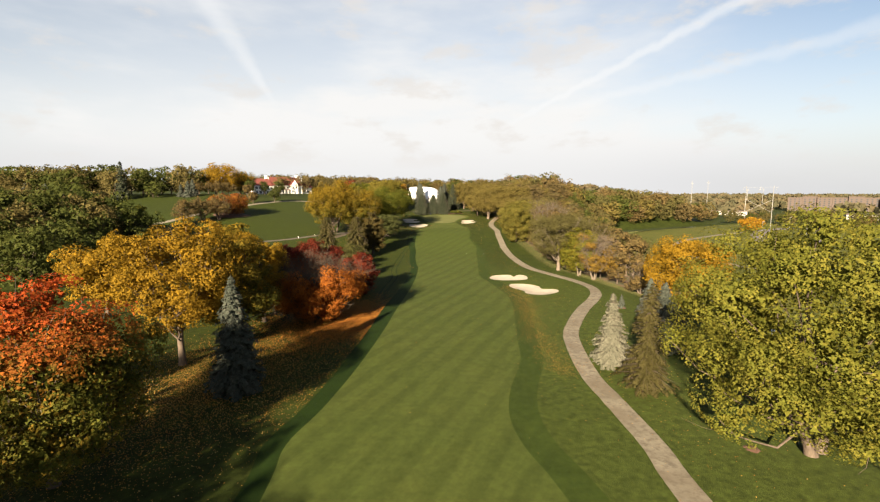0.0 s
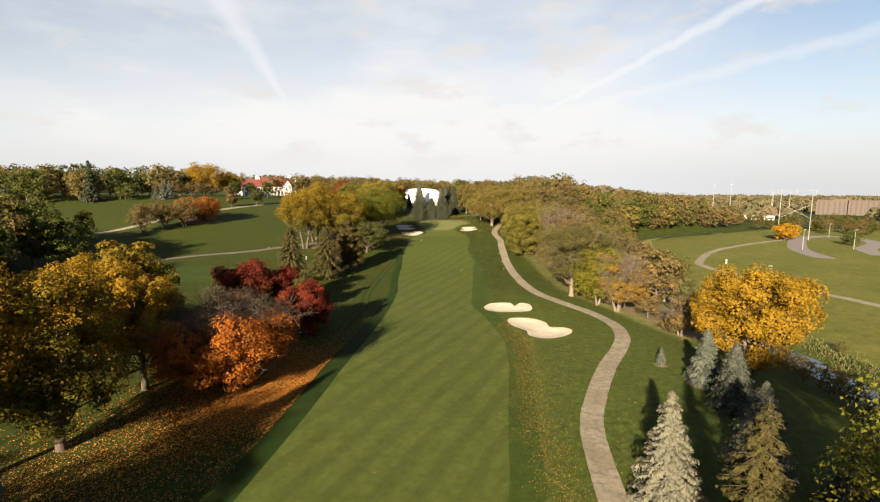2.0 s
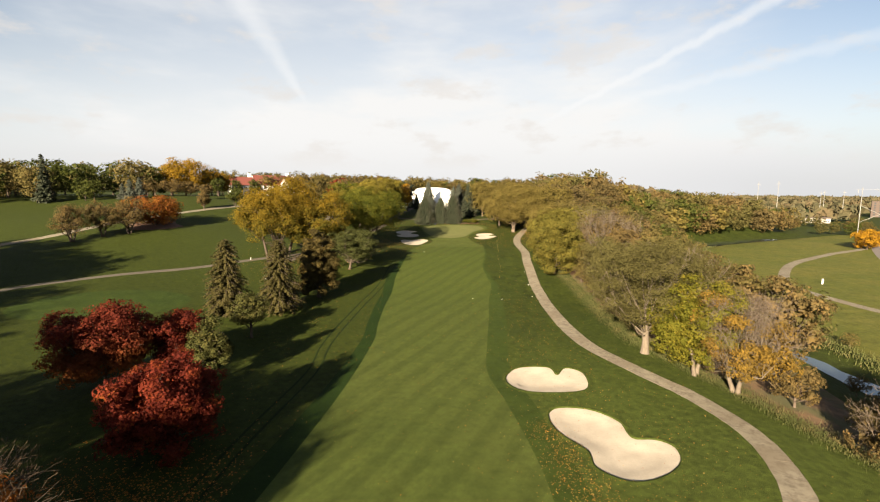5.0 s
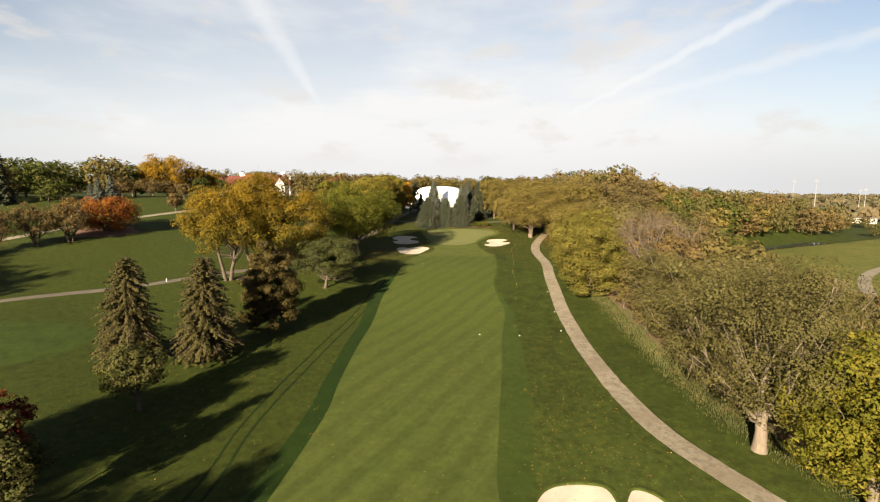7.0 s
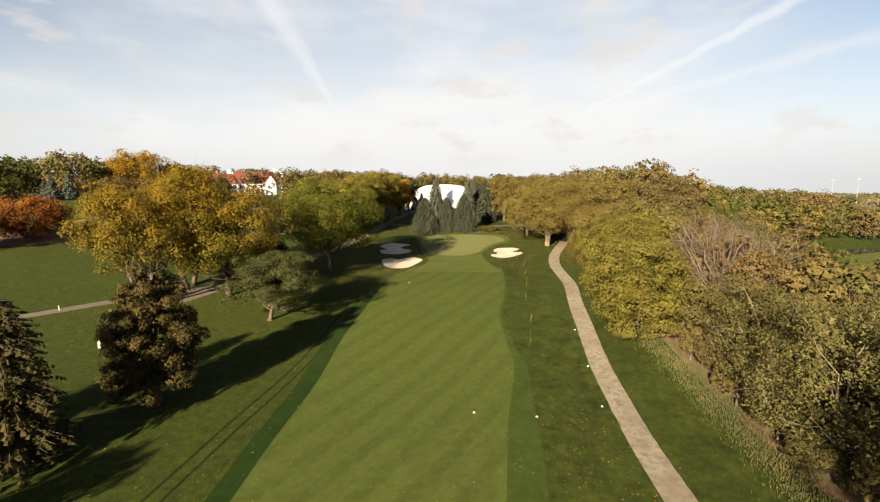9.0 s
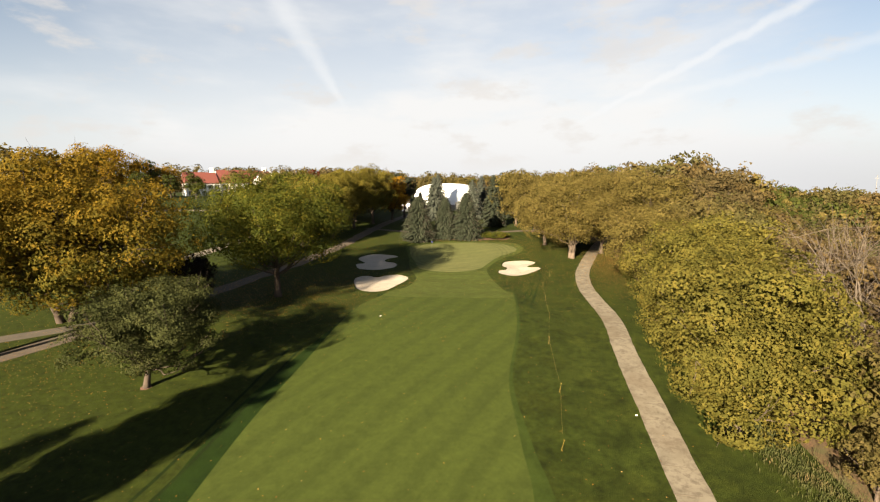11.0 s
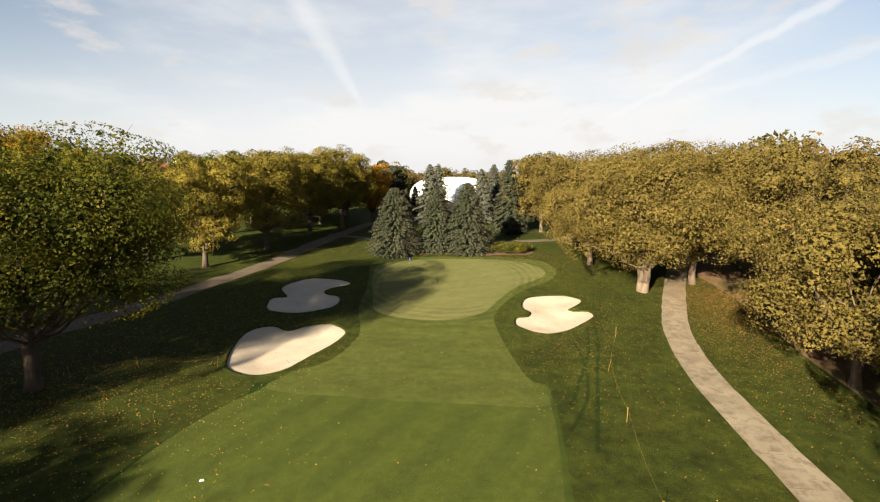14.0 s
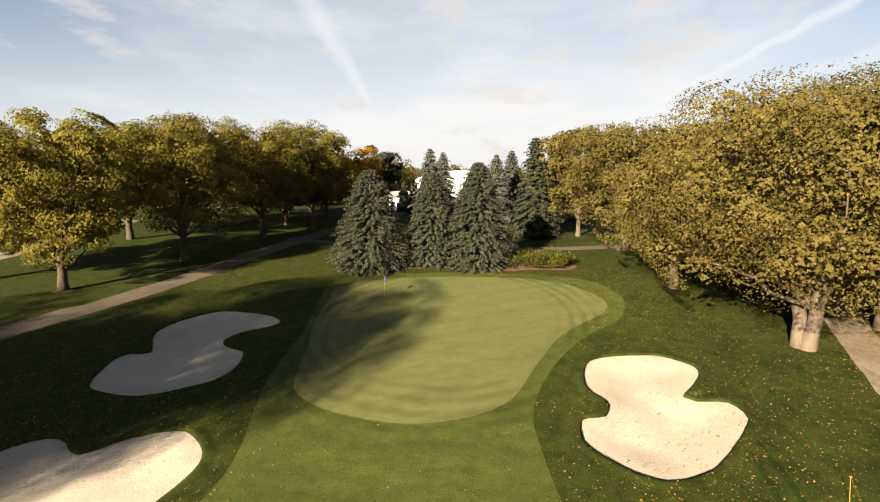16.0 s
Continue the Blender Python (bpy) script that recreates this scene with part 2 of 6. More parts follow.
k = Nodes("path_concrete")
c = k.mix(k.ramp(k.noise(0.5, 5, 0.65), 0.3, 0.72), (0.110, 0.094, 0.067), (0.164, 0.141, 0.104))
c = k.mix(k.ramp(k.noise(1.3, 6, 0.75), 0.47, 0.62, 0, 0.75), c, (0.066, 0.053, 0.038))
c = k.mix(k.ramp(k.noise(0.13, 3), 0.50, 0.64, 0, 0.6), c, (0.098, 0.077, 0.052))
CONCRETE = k.surface(c, 0.9, bump=k.bump(k.noise(30, 3), 0.2, 0.01), specular=0.2)

k = Nodes("gravel_road")
c = k.mix(k.ramp(k.noise(0.8, 5, 0.7), 0.3, 0.7), (0.048, 0.036, 0.024), (0.074, 0.056, 0.038))
c = k.mix(k.ramp(k.noise(12, 3), 0.4, 0.7, 0, 0.5), c, (0.052, 0.041, 0.031))
GRAVEL = k.surface(c, 0.95, bump=k.bump(k.noise(18, 3), 0.4, 0.03))

k = Nodes("asphalt")
c = k.mix(k.ramp(k.noise(0.3, 4), 0.3, 0.7), (0.085, 0.072, 0.07), (0.11, 0.095, 0.09))
ASPHALT = k.surface(c, 0.85)

k = Nodes("old_path")
c = k.mix(k.ramp(k.noise(0.5, 5, 0.65), 0.3, 0.72), (0.046, 0.038, 0.027), (0.070, 0.058, 0.042))
OLD_PATH = k.surface(c, 0.92, bump=k.bump(k.noise(30, 3), 0.2, 0.01))

k = Nodes("bark_mulch")
c = k.mix(k.ramp(k.noise(8, 5, 0.7), 0.3, 0.7), (0.05, 0.025, 0.015), (0.095, 0.05, 0.03))
MULCH = k.surface(c, 0.95, bump=k.bump(k.noise(20, 3), 0.8, 0.05))

k = Nodes("forest_soil")
c = k.mix(k.ramp(k.noise(0.6, 5, 0.7), 0.3, 0.7), (0.055, 0.032, 0.016), (0.13, 0.075, 0.035))
c = k.mix(k.ramp(k.noise(0.2, 4), 0.45, 0.6, 0, 0.7), c, (0.045, 0.052, 0.014))
LITTER = k.surface(c, 0.95, bump=k.bump(k.noise(14, 4, 0.7), 0.8, 0.06))

k = Nodes("creek_water")
WATER = k.surface((0.03, 0.035, 0.03), 0.06, bump=k.bump(k.noise(1.8, 3), 0.08, 0.05), specular=0.6)


def bark(name, a, b):
    k = Nodes(name)
    v = k.coord()
    c = k.mix(k.ramp(k.noise(5, 5, 0.7, v, (1, 1, 0.18)), 0.3, 0.7), a, b)
    c = k.mix(k.ramp(k.noise(0.9, 4, 0.6, v), 0.45, 0.75, 0, 0.5), c, tuple(x * 0.55 for x in a))
    return k.surface(c, 0.95, bump=k.bump(k.noise(9, 5, 0.7, v, (1, 1, 0.15)), 0.9, 0.05), specular=0.15)


BARK = bark("brown_bark", (0.052, 0.038, 0.028), (0.100, 0.075, 0.055))
BARK_PALE = bark("pale_bark", (0.062, 0.047, 0.034), (0.118, 0.090, 0.066))
BARK_TWIG = bark("twig_bark", (0.034, 0.022, 0.013), (0.058, 0.039, 0.025))
BARK_BARE = bark("weathered_pale_bark", (0.074, 0.058, 0.042), (0.124, 0.099, 0.073))
BARK_DARK = bark("dark_bark", (0.035, 0.026, 0.02), (0.075, 0.056, 0.042))


def foliage(name, stops, glow=0.28, high=None, patch=0.62):
    """Leaves: stops is a colour ramp run through by leaf and by patch. high: (height, height, stops) of the leaves higher up."""
    k = Nodes(name)
    stops = [(p, (r * 1.50, g * 1.38, b * 1.34)) for p, (r, g, b) in stops]
    isl = k.island()
    v = k.coord()
    clump = k.noise(0.5, 3, 0.6, v)
    f = k.math("ADD", k.math("MULTIPLY", isl, 1 - patch), k.math("MULTIPLY", k.ramp(clump, 0.3, 0.7), patch))
    c = k.colours(f, stops)
    if high:
        z0, z1, top = high
        sep = k.t.nodes.new("ShaderNodeSeparateXYZ")
        k.t.links.new(v, sep.inputs[0])
        z = k.math("ADD", sep.outputs[2], k.math("MULTIPLY", k.math("SUBTRACT", clump, 0.5), 9.0))
        z = k.math("ADD", z, k.math("MULTIPLY", k.math("SUBTRACT", isl, 0.5), 2.5))
        c = k.mix(k.ramp(z, z0, z1), c, k.colours(f, top))
    # leaf-sized light and dark, for the dense inside of a crown as well
    grain = k.noise(3.6, 5, 0.8, v)
    tone = k.math("MULTIPLY", k.ramp(k.chance(), 0, 1, 0.86, 1.1), k.ramp(grain, 0.32, 0.68, 0.84, 1.24))
    hsv = k.t.nodes.new("ShaderNodeHueSaturation")
    k.put(hsv.inputs["Value"], tone)
    k.put(hsv.inputs["Color"], c)
    c = hsv.outputs[0]
    return k.surface(c, 0.65, specular=0.05, through=min(0.45, glow * 1.55), lit=c, bump=k.bump(grain, 0.6, 0.2))


L_COTTON = foliage("cottonwood_leaves", [(0, (0.0336, 0.0423, 0.0063)), (0.5, (0.0672, 0.0711, 0.0108)), (1, (0.1088, 0.0972, 0.0162))], 0.26)
L_YELLOW = foliage("yellow_leaves", [(0, (0.0491, 0.0367, 0.0044)), (0.45, (0.1162, 0.0735, 0.0066)), (1, (0.1760, 0.1085, 0.0088))], 0.26)
L_GOLD = foliage("golden_green_leaves", [(0, (0.0335, 0.0366, 0.0077)), (0.5, (0.0669, 0.0638, 0.0132)), (1, (0.1052, 0.0873, 0.0176))], 0.26)
L_GREEN = foliage("green_leaves", [(0, (0.0166, 0.0246, 0.0059)), (0.6, (0.0350, 0.0426, 0.0096)), (1, (0.0552, 0.0558, 0.0133))])
L_OLIVE = foliage("olive_leaves", [(0, (0.0306, 0.0294, 0.0099)), (0.5, (0.0594, 0.0517, 0.0173)), (1, (0.0936, 0.0732, 0.0272))])
L_OAK = foliage("oak_leaves", [(0, (0.0387, 0.0350, 0.0092)), (0.5, (0.0631, 0.0540, 0.0144)), (0.85, (0.0917, 0.0745, 0.0237)), (1, (0.1112, 0.0656, 0.0132))], 0.26)
L_RED = foliage("red_leaves", [(0, (0.0265, 0.0062, 0.0040)), (0.5, (0.0648, 0.0114, 0.0068)), (0.8, (0.0994, 0.0229, 0.0080)), (1, (0.1214, 0.0546, 0.0084))])
L_ORANGE = foliage("orange_leaves", [(0, (0.0800, 0.0250, 0.0050)), (0.5, (0.1550, 0.0520, 0.0080)), (1, (0.2050, 0.0790, 0.0105))], 0.32)
L_MAPLE = foliage("turning_maple_leaves", [(0, (0.0209, 0.0300, 0.0050)), (0.5, (0.0475, 0.0500, 0.0080)), (1, (0.1235, 0.0760, 0.0090))], 0.26,
                  high=(11.2, 15.6, [(0, (0.140, 0.020, 0.006)), (0.6, (0.250, 0.042, 0.009)), (1, (0.285, 0.092, 0.012))]))
L_AMBER = foliage("amber_leaves", [(0, (0.09, 0.052, 0.006)), (0.5, (0.18, 0.100, 0.009)), (1, (0.25, 0.150, 0.012))], 0.3)
L_RUST = foliage("rust_leaves", [(0, (0.034, 0.028, 0.012)), (0.5, (0.064, 0.050, 0.020)), (1, (0.104, 0.072, 0.025))])
L_GREY = foliage("grey_green_leaves", [(0, (0.0278, 0.0275, 0.0091)), (0.5, (0.0482, 0.0465, 0.0158)), (1, (0.0742, 0.0684, 0.0256))])
L_LOCUST = foliage("honey_locust_leaves", [(0, (0.028, 0.033, 0.006)), (0.5, (0.058, 0.054, 0.008)), (1, (0.125, 0.084, 0.009))], 0.28,
                   high=(8.0, 19.0, [(0, (0.060, 0.050, 0.006)), (0.5, (0.122, 0.080, 0.008)), (1, (0.190, 0.112, 0.010))]))
L_SMALL = foliage("dull_green_leaves", [(0, (0.0135, 0.0180, 0.0054)), (0.5, (0.0279, 0.0306, 0.0090)), (1, (0.0522, 0.0477, 0.0144))], 0.22)
L_BANK = foliage("yellowing_green_leaves", [(0, (0.030, 0.037, 0.005)), (0.5, (0.060, 0.062, 0.008)), (1, (0.108, 0.088, 0.012))], 0.28)
L_PARK = foliage("sunny_park_maple_leaves", [(0, (0.0445, 0.0460, 0.0081)), (0.5, (0.0831, 0.0748, 0.0130)), (1, (0.1233, 0.0979, 0.0179))], 0.28)
L_WOOD = foliage("dull_gold_leaves", [(0, (0.0275, 0.0259, 0.0115)), (0.5, (0.0516, 0.0426, 0.0180)), (1, (0.0808, 0.0609, 0.0256))], 0.26)
L_SPRUCE = foliage("spruce_needles", [(0, (0.0093, 0.0126, 0.0076)), (0.6, (0.0170, 0.0214, 0.0129)), (1, (0.0257, 0.0309, 0.0191))], 0.06)
L_BLUE = foliage("blue_spruce_needles", [(0, (0.0158, 0.0203, 0.0160)), (0.6, (0.0288, 0.0345, 0.0264)), (1, (0.0454, 0.0503, 0.0384))], 0.06)
L_PALE = foliage("pale_spruce_needles", [(0, (0.040, 0.042, 0.030)), (0.6, (0.062, 0.064, 0.046)), (1, (0.086, 0.084, 0.062))], 0.06)
L_OLIVE_SPRUCE = foliage("olive_spruce_needles", [(0, (0.0121, 0.0115, 0.0032)), (0.6, (0.0219, 0.0201, 0.0064)), (1, (0.0340, 0.0292, 0.0103))], 0.06)
L_PINE = foliage("pine_needles", [(0, (0.0110, 0.0142, 0.0044)), (0.6, (0.0191, 0.0226, 0.0068)), (1, (0.0292, 0.0311, 0.0097))], 0.08)
L_DARK = foliage("dark_leaves", [(0, (0.0068, 0.0057, 0.0046)), (1, (0.0170, 0.0131, 0.0091))], 0.1)
L_BROWN = foliage("brown_evergreen_foliage", [(0, (0.017, 0.015, 0.005)), (0.6, (0.030, 0.025, 0.008)), (1, (0.056, 0.038, 0.010))], 0.12)
L_FALLEN = foliage("fallen_leaves", [(0, (0.0935, 0.0369, 0.0106)), (0.35, (0.1700, 0.0820, 0.0152)), (0.7, (0.2295, 0.1394, 0.0304)), (1, (0.2550, 0.1804, 0.0760))], 0.1, patch=0.2)
L_LITTER = foliage("dull_fallen_leaves", [(0, (0.060, 0.030, 0.010)), (0.4, (0.120, 0.065, 0.018)), (0.8, (0.180, 0.112, 0.034)), (1, (0.230, 0.165, 0.075))], 0.1, patch=0.2)
L_FALLEN_ORANGE = foliage("fallen_orange_leaves", [(0, (0.095, 0.036, 0.008)), (0.6, (0.200, 0.082, 0.015)), (1, (0.270, 0.128, 0.026))], 0.1, patch=0.2)
L_STRAW = foliage("dry_tall_grass", [(0, (0.026, 0.036, 0.011)), (0.6, (0.044, 0.048, 0.018)), (0.85, (0.066, 0.056, 0.024)), (1, (0.100, 0.074, 0.036))], 0.2)


def paint(name, c, rough=0.6, spots=0.12, metal=0.0):
    k = Nodes(name)
    col_ = k.mix(k.ramp(k.noise(1.2, 4), 0.35, 0.75, 0, spots), c, tuple(v * 0.55 for v in c))
    return k.surface(col_, rough, metal)


WHITE = paint("white_paint", (0.72, 0.70, 0.66))
MEMBRANE = paint("white_membrane", (0.78, 0.77, 0.75), 0.5, 0.06)
ROOF_RED = paint("red_roof_tile", (0.125, 0.036, 0.026), 0.8, 0.35)
STEEL = paint("galvanised_steel", (0.165, 0.16, 0.15), 0.5, 0.15, 0.2)
BRICK = paint("red_brown_brick", (0.062, 0.046, 0.038), 0.9, 0.3)
YELLOW = paint("yellow_plastic", (0.20, 0.135, 0.025), 0.5)
BLUE_CLOTH = paint("blue_cloth", (0.02, 0.03, 0.20), 0.8)
STONE = paint("grey_stone", (0.24, 0.22, 0.19), 0.9, 0.4)
k = Nodes("window_glass")
GLASS = k.surface((0.03, 0.035, 0.04), 0.08, specular=0.6)

# ---- the lie of the land ----
MIDDLE_Y = np.array([-200, 0, 60, 120, 150, 172, 200, 217, 241, 250, 260, 278, 300, 340, 420, 600, 1200, 6000], float)
MIDDLE_Z = np.array([0, 0, 0.2, 0.2, 0.9, 1.7, 4.4, 6.2, 7.9, 8.8, 9.8, 11.8, 13.6, 16, 19, 22, 24, 24], float)
HILL_Y = np.array([-200, 60, 155, 200, 230, 290, 340, 400, 900], float)
HILL_Z = np.array([2, 3, 6, 7, 9, 10, 7.5, 5.5, 4], float)


def glide(x, X, Y):
    """A smooth curve through (X, Y) with no overshoot."""
    x = np.clip(x, X[0], X[-1])
    s = np.diff(Y) / np.diff(X)
    lft, rgt = np.r_[s[:1], s], np.r_[s, s[-1:]]
    with np.errstate(divide="ignore", invalid="ignore"):
        d = np.where(lft * rgt <= 0, 0, 2 * lft * rgt / (lft + rgt))
    i = np.clip(np.searchsorted(X, x) - 1, 0, len(X) - 2)
    h = X[i + 1] - X[i]
    u = (x - X[i]) / h
    return (2 * u**3 - 3 * u**2 + 1) * Y[i] + (u**3 - 2 * u**2 + u) * h * d[i] + (3 * u**2 - 2 * u**3) * Y[i + 1] + (u**3 - u**2) * h * d[i + 1]


def ease(u):
    u = np.clip(u, 0, 1)
    return u * u * (3 - 2 * u)


CREEK_Y = np.array([-150, 20, 70, 120, 150, 180, 208, 252, 315, 345, 372, 420], float)
CREEK_X = np.array([52, 60, 66, 72, 72.5, 77, 84, 97, 119, 150, 192, 260], float)


def creek_x(y):
    """The creek's middle."""
    return glide(np.asarray(y, float), CREEK_Y, CREEK_X)


def ground_z(x, y):
    """Height of the land: a fairway that climbs to the green, a hill with the clubhouse, a flat valley with a creek."""
    x, y = np.asarray(x, float), np.asarray(y, float)
    z = glide(y, MIDDLE_Y, MIDDLE_Z) + glide(y, HILL_Y, HILL_Z) * ease((-x - 5) / 140.0)
    w = ease((x - 36 - 45 * ease((y - 230) / 90.0)) / 40.0) * (1 - ease((y - 420) / 300.0) * (1 - ease((x - 150 - 0.25 * (y - 420)) / 150.0)))
    z = z * (1 - w) - 3.2 * w + 8 * w * ease((creek_x(y) - x - 14) / 45.0) * ease((y - 280) / 70.0)
    z = z - 1.7 * np.exp(-(((x - creek_x(y)) / (5.5 + 8 * ease((y - 200) / 150.0))) ** 2)) * (1 - ease((y - 385) / 30.0))
    roll = 0.10 * np.sin(x * 0.21 + 1.3 * np.sin(y * 0.083)) * np.sin(y * 0.17 + 0.7) * ease((np.abs(x) - 6) / 12)
    return z + roll


def gz(x, y):
    return float(ground_z(x, y))


def spline(points, step=1.0, closed=True):
    """A smooth line (Catmull-Rom) through a few points, cut into steps."""
    p = [np.array(q, float) for q in points]
    n = len(p)
    out = []
    for i in range(n if closed else n - 1):
        a, b, c, d = (p[(i + j) % n] if closed else p[min(max(i + j, 0), n - 1)] for j in (-1, 0, 1, 2))
        for u in np.arange(0, 1, 1 / max(1, round(np.linalg.norm(c - b) / step))):
            out.append(0.5 * (2 * b + (c - a) * u + (2 * a - 5 * b + 4 * c - d) * u**2 + (3 * b - a - 3 * c + d) * u**3))
    if not closed:
        out.append(p[-1])
    return np.array(out)


def ribbon(line, wide, rag=0.0, seed=0):
    """The outline of a strip of the given width along a line."""
    rnd = np.random.RandomState(seed)
    t = np.gradient(line, axis=0)
    t /= np.linalg.norm(t, axis=1)[:, None]
    nrm = np.c_[-t[:, 1], t[:, 0]] * wide / 2
    jl, jr = 1 + rag * rnd.randn(len(line), 1), 1 + rag * rnd.randn(len(line), 1)
    return np.r_[line + nrm * jl, (line - nrm * jr)[::-1]]


FAIR_LEFT = [(-14, 5), (-14.6, 34), (-15.2, 42), (-13.5, 50), (-11.7, 63), (-10.3, 78), (-9.3, 94), (-8.2, 108), (-7.2, 125), (-7.0, 143), (-8.0, 152),
             (-9.0, 164), (-9.4, 176), (-10.6, 190), (-10.7, 203), (-10.8, 214), (-10.4, 222), (-8.4, 228), (-5.0, 233)]
FAIR_RIGHT = [(12.3, 233), (14.1, 229), (14.3, 220), (14.1, 213), (13.1, 201), (14.0, 191), (14.8, 183), (13.7, 170), (13.2, 158), (12.2, 142), (11.9, 132), (14, 122),
              (16.2, 108), (16, 98), (14.5, 85), (13.2, 75), (12, 65), (9, 55), (7.8, 48), (8.3, 42), (10, 36), (12, 25), (12, 5)]
CUT_LEFT = [(x - (2.5 - 0.4 * math.sin(y * 0.05)) * min(1.0, max(0.1, (216 - y) / 22.0)), y) for x, y in FAIR_LEFT[:-3]] + [(-10.7, 221), (-8.9, 227), (-7.4, 229.8)]
CUT_RIGHT = [(14.2, 231)] + [(x + (3.4 if y < 165 else 3.4 * max(0.12, (200 - y) / 35)), y) for x, y in FAIR_RIGHT[1:]]
fairway_loop = spline(FAIR_LEFT + FAIR_RIGHT, 1.2)
cut_loop = spline(CUT_LEFT + CUT_RIGHT, 1.5)
apron_loop = spline([(-8.2, 228.4), (-5.2, 234), (-4.6, 239), (-5.2, 242), (-6.8, 245.8), (-8.1, 249.7), (-9.2, 255.2), (-11.4, 262.8), (-12.9, 268.6), (-11.1, 272.5), (-4.9, 274.4), (1.6, 275.5),
                     (8.6, 275.4), (14.4, 274), (16.8, 269.7), (16.8, 266.3), (15.6, 262.7), (13, 259.3), (10.9, 255.4), (9.4, 251.1), (8.8, 247.4), (9.2, 244.6), (10.2, 240.5), (12, 234.5), (14, 229.3), (8, 228.4), (0, 228)])
putting_loop = spline([(-6.3, 249.4), (-7.6, 253.5), (-9.4, 258), (-10.9, 264), (-11.5, 268.2), (-6.8, 271.8), (2.4, 273.8), (10.6, 273), (14.6, 269), (15, 265), (11, 259), (9, 253.4), (7.2, 248.2), (3.1, 245.6), (-1.7, 245.7), (-5, 247.2)])
BUNKERS = [
    spline([(-18.3, 245.6), (-19.9, 248.8), (-19.5, 250), (-18.4, 250.4), (-20.9, 253.6), (-20.7, 256.6), (-18.8, 259.1), (-15, 259.4), (-12.8, 258.4), (-12.5, 257.1), (-14.2, 255), (-14.4, 253.2), (-13.3, 252.4),
            (-11.9, 252), (-10.9, 250.1), (-10.9, 248), (-12.1, 246.5), (-14, 245.1), (-16.1, 244.9)], 0.5),
    spline([(12, 253.5), (12.9, 255.2), (15.3, 256.2), (17.5, 256.4), (19.1, 255.1), (19, 253.7), (18.1, 252), (17.3, 250.8), (17.8, 250.4), (19.5, 250.6), (19.9, 249), (18.2, 246.2), (16.6, 244.3), (14.9, 243.3),
            (13.6, 243.4), (12.1, 244.4), (11.2, 245.6), (11.3, 247.5), (12.6, 248.1), (12.8, 249.5), (11.9, 250.9)], 0.5),
    spline([(-13.6, 231.2), (-15.8, 235.4), (-16.6, 239.3), (-14.9, 241), (-12.6, 240.2), (-11.3, 241.8), (-9, 242.9), (-6.5, 241.1), (-6.3, 238.4), (-7.3, 234.7), (-8.4, 231.4), (-10.6, 230.1)], 0.5),
    spline([(14.4, 130.7), (16.5, 134.1), (20.8, 134.4), (21.7, 131.8), (23.3, 134.2), (25.4, 132.7), (25.2, 128.3), (23, 126.5), (17.6, 126.1), (15, 127.7)], 0.5),
    spline([(18.6, 120.5), (20.1, 122.1), (23.8, 121.9), (26.3, 119.3), (26.6, 115.9), (28.9, 115.6), (30.3, 114.1), (29.4, 111.1), (26.4, 108.7), (23.6, 108.2), (21.3, 110.1), (21.2, 113), (19.4, 115.6), (18.5, 118)], 0.5),
]
path_line = spline([(20.6, 8), (20.7, 34), (21.2, 42), (20.8, 51), (20.6, 61), (22.7, 76), (26, 85), (31, 95.5), (35.3, 102.8), (38.4, 109.5), (39.6, 117.5), (37.6, 126.4), (34, 133), (29.6, 142), (27.8, 150), (27.0, 157), (26.4, 166), (26.2, 175),
                    (26.0, 184), (26.4, 195), (26.8, 208), (27.5, 216.5), (27.6, 222), (27.1, 229), (26.8, 236), (27.4, 243.5), (28.4, 249), (30.7, 257), (32.6, 263.2), (36, 273), (41, 286)], 1.0, False)
road_line = spline([(-46, 196), (-40.5, 211), (-37, 222), (-34.6, 236), (-31.5, 251), (-29.3, 262), (-28.2, 277), (-27.4, 300), (-26.4, 320), (-24, 345)], 2.0, False)
low_line = spline([(-92, 128), (-90.5, 145), (-88, 160), (-79, 173.5), (-63.2, 187.5), (-53, 198.5), (-42, 209)], 2.0, False)
upper_line = spline([(-150, 160), (-131, 188), (-120.5, 212), (-115, 237), (-106, 264), (-92, 286), (-74, 300), (-60, 320)], 2.0, False)
back_line = spline([(-56, 240), (-54, 256), (-54, 270), (-60, 290)], 2.0, False)
valley_line = spline([(222, 326), (210, 317), (180, 296), (143, 264.5), (116, 228), (110.5, 214), (111, 194), (115.5, 171.5), (120, 155), (124, 130)], 3.0, False)
cross_line = spline([(-30, 290), (-10, 288.5), (12, 291), (30, 298)], 2.0, False)
lot_line = spline([(180, 240), (190, 268), (209, 297), (240, 335), (268, 350), (276, 338), (262, 305), (230, 276), (215, 250)], 3.0, False)
mulch_loop = spline([(-14.6, 274.9), (-10.6, 273.6), (-5.6, 276.4), (-1.5, 277.2), (3.4, 276.4), (9.3, 278), (13, 278.6), (13.6, 281), (10, 283), (3, 282), (-3, 282), (-9, 279.5), (-14, 278)])
track_a = spline([(-13.2, 96), (-13.4, 112), (-12.5, 130), (-13.8, 142), (-13.6, 163), (-12.4, 183), (-12.8, 206)], 2.0, False)
track_b = track_a - np.array([1.45, 0])
track_c = spline([(16.6, 224), (18.2, 235), (19.4, 243), (19.2, 249)], 1.0, False)
track_e = spline([(15.2, 226), (16.9, 231), (17.4, 237), (16.9, 241.5)], 1.0, False)
track_d = spline([(15.6, 229.5), (16.6, 233.5), (18.0, 239), (18.8, 246)], 1.0, False)
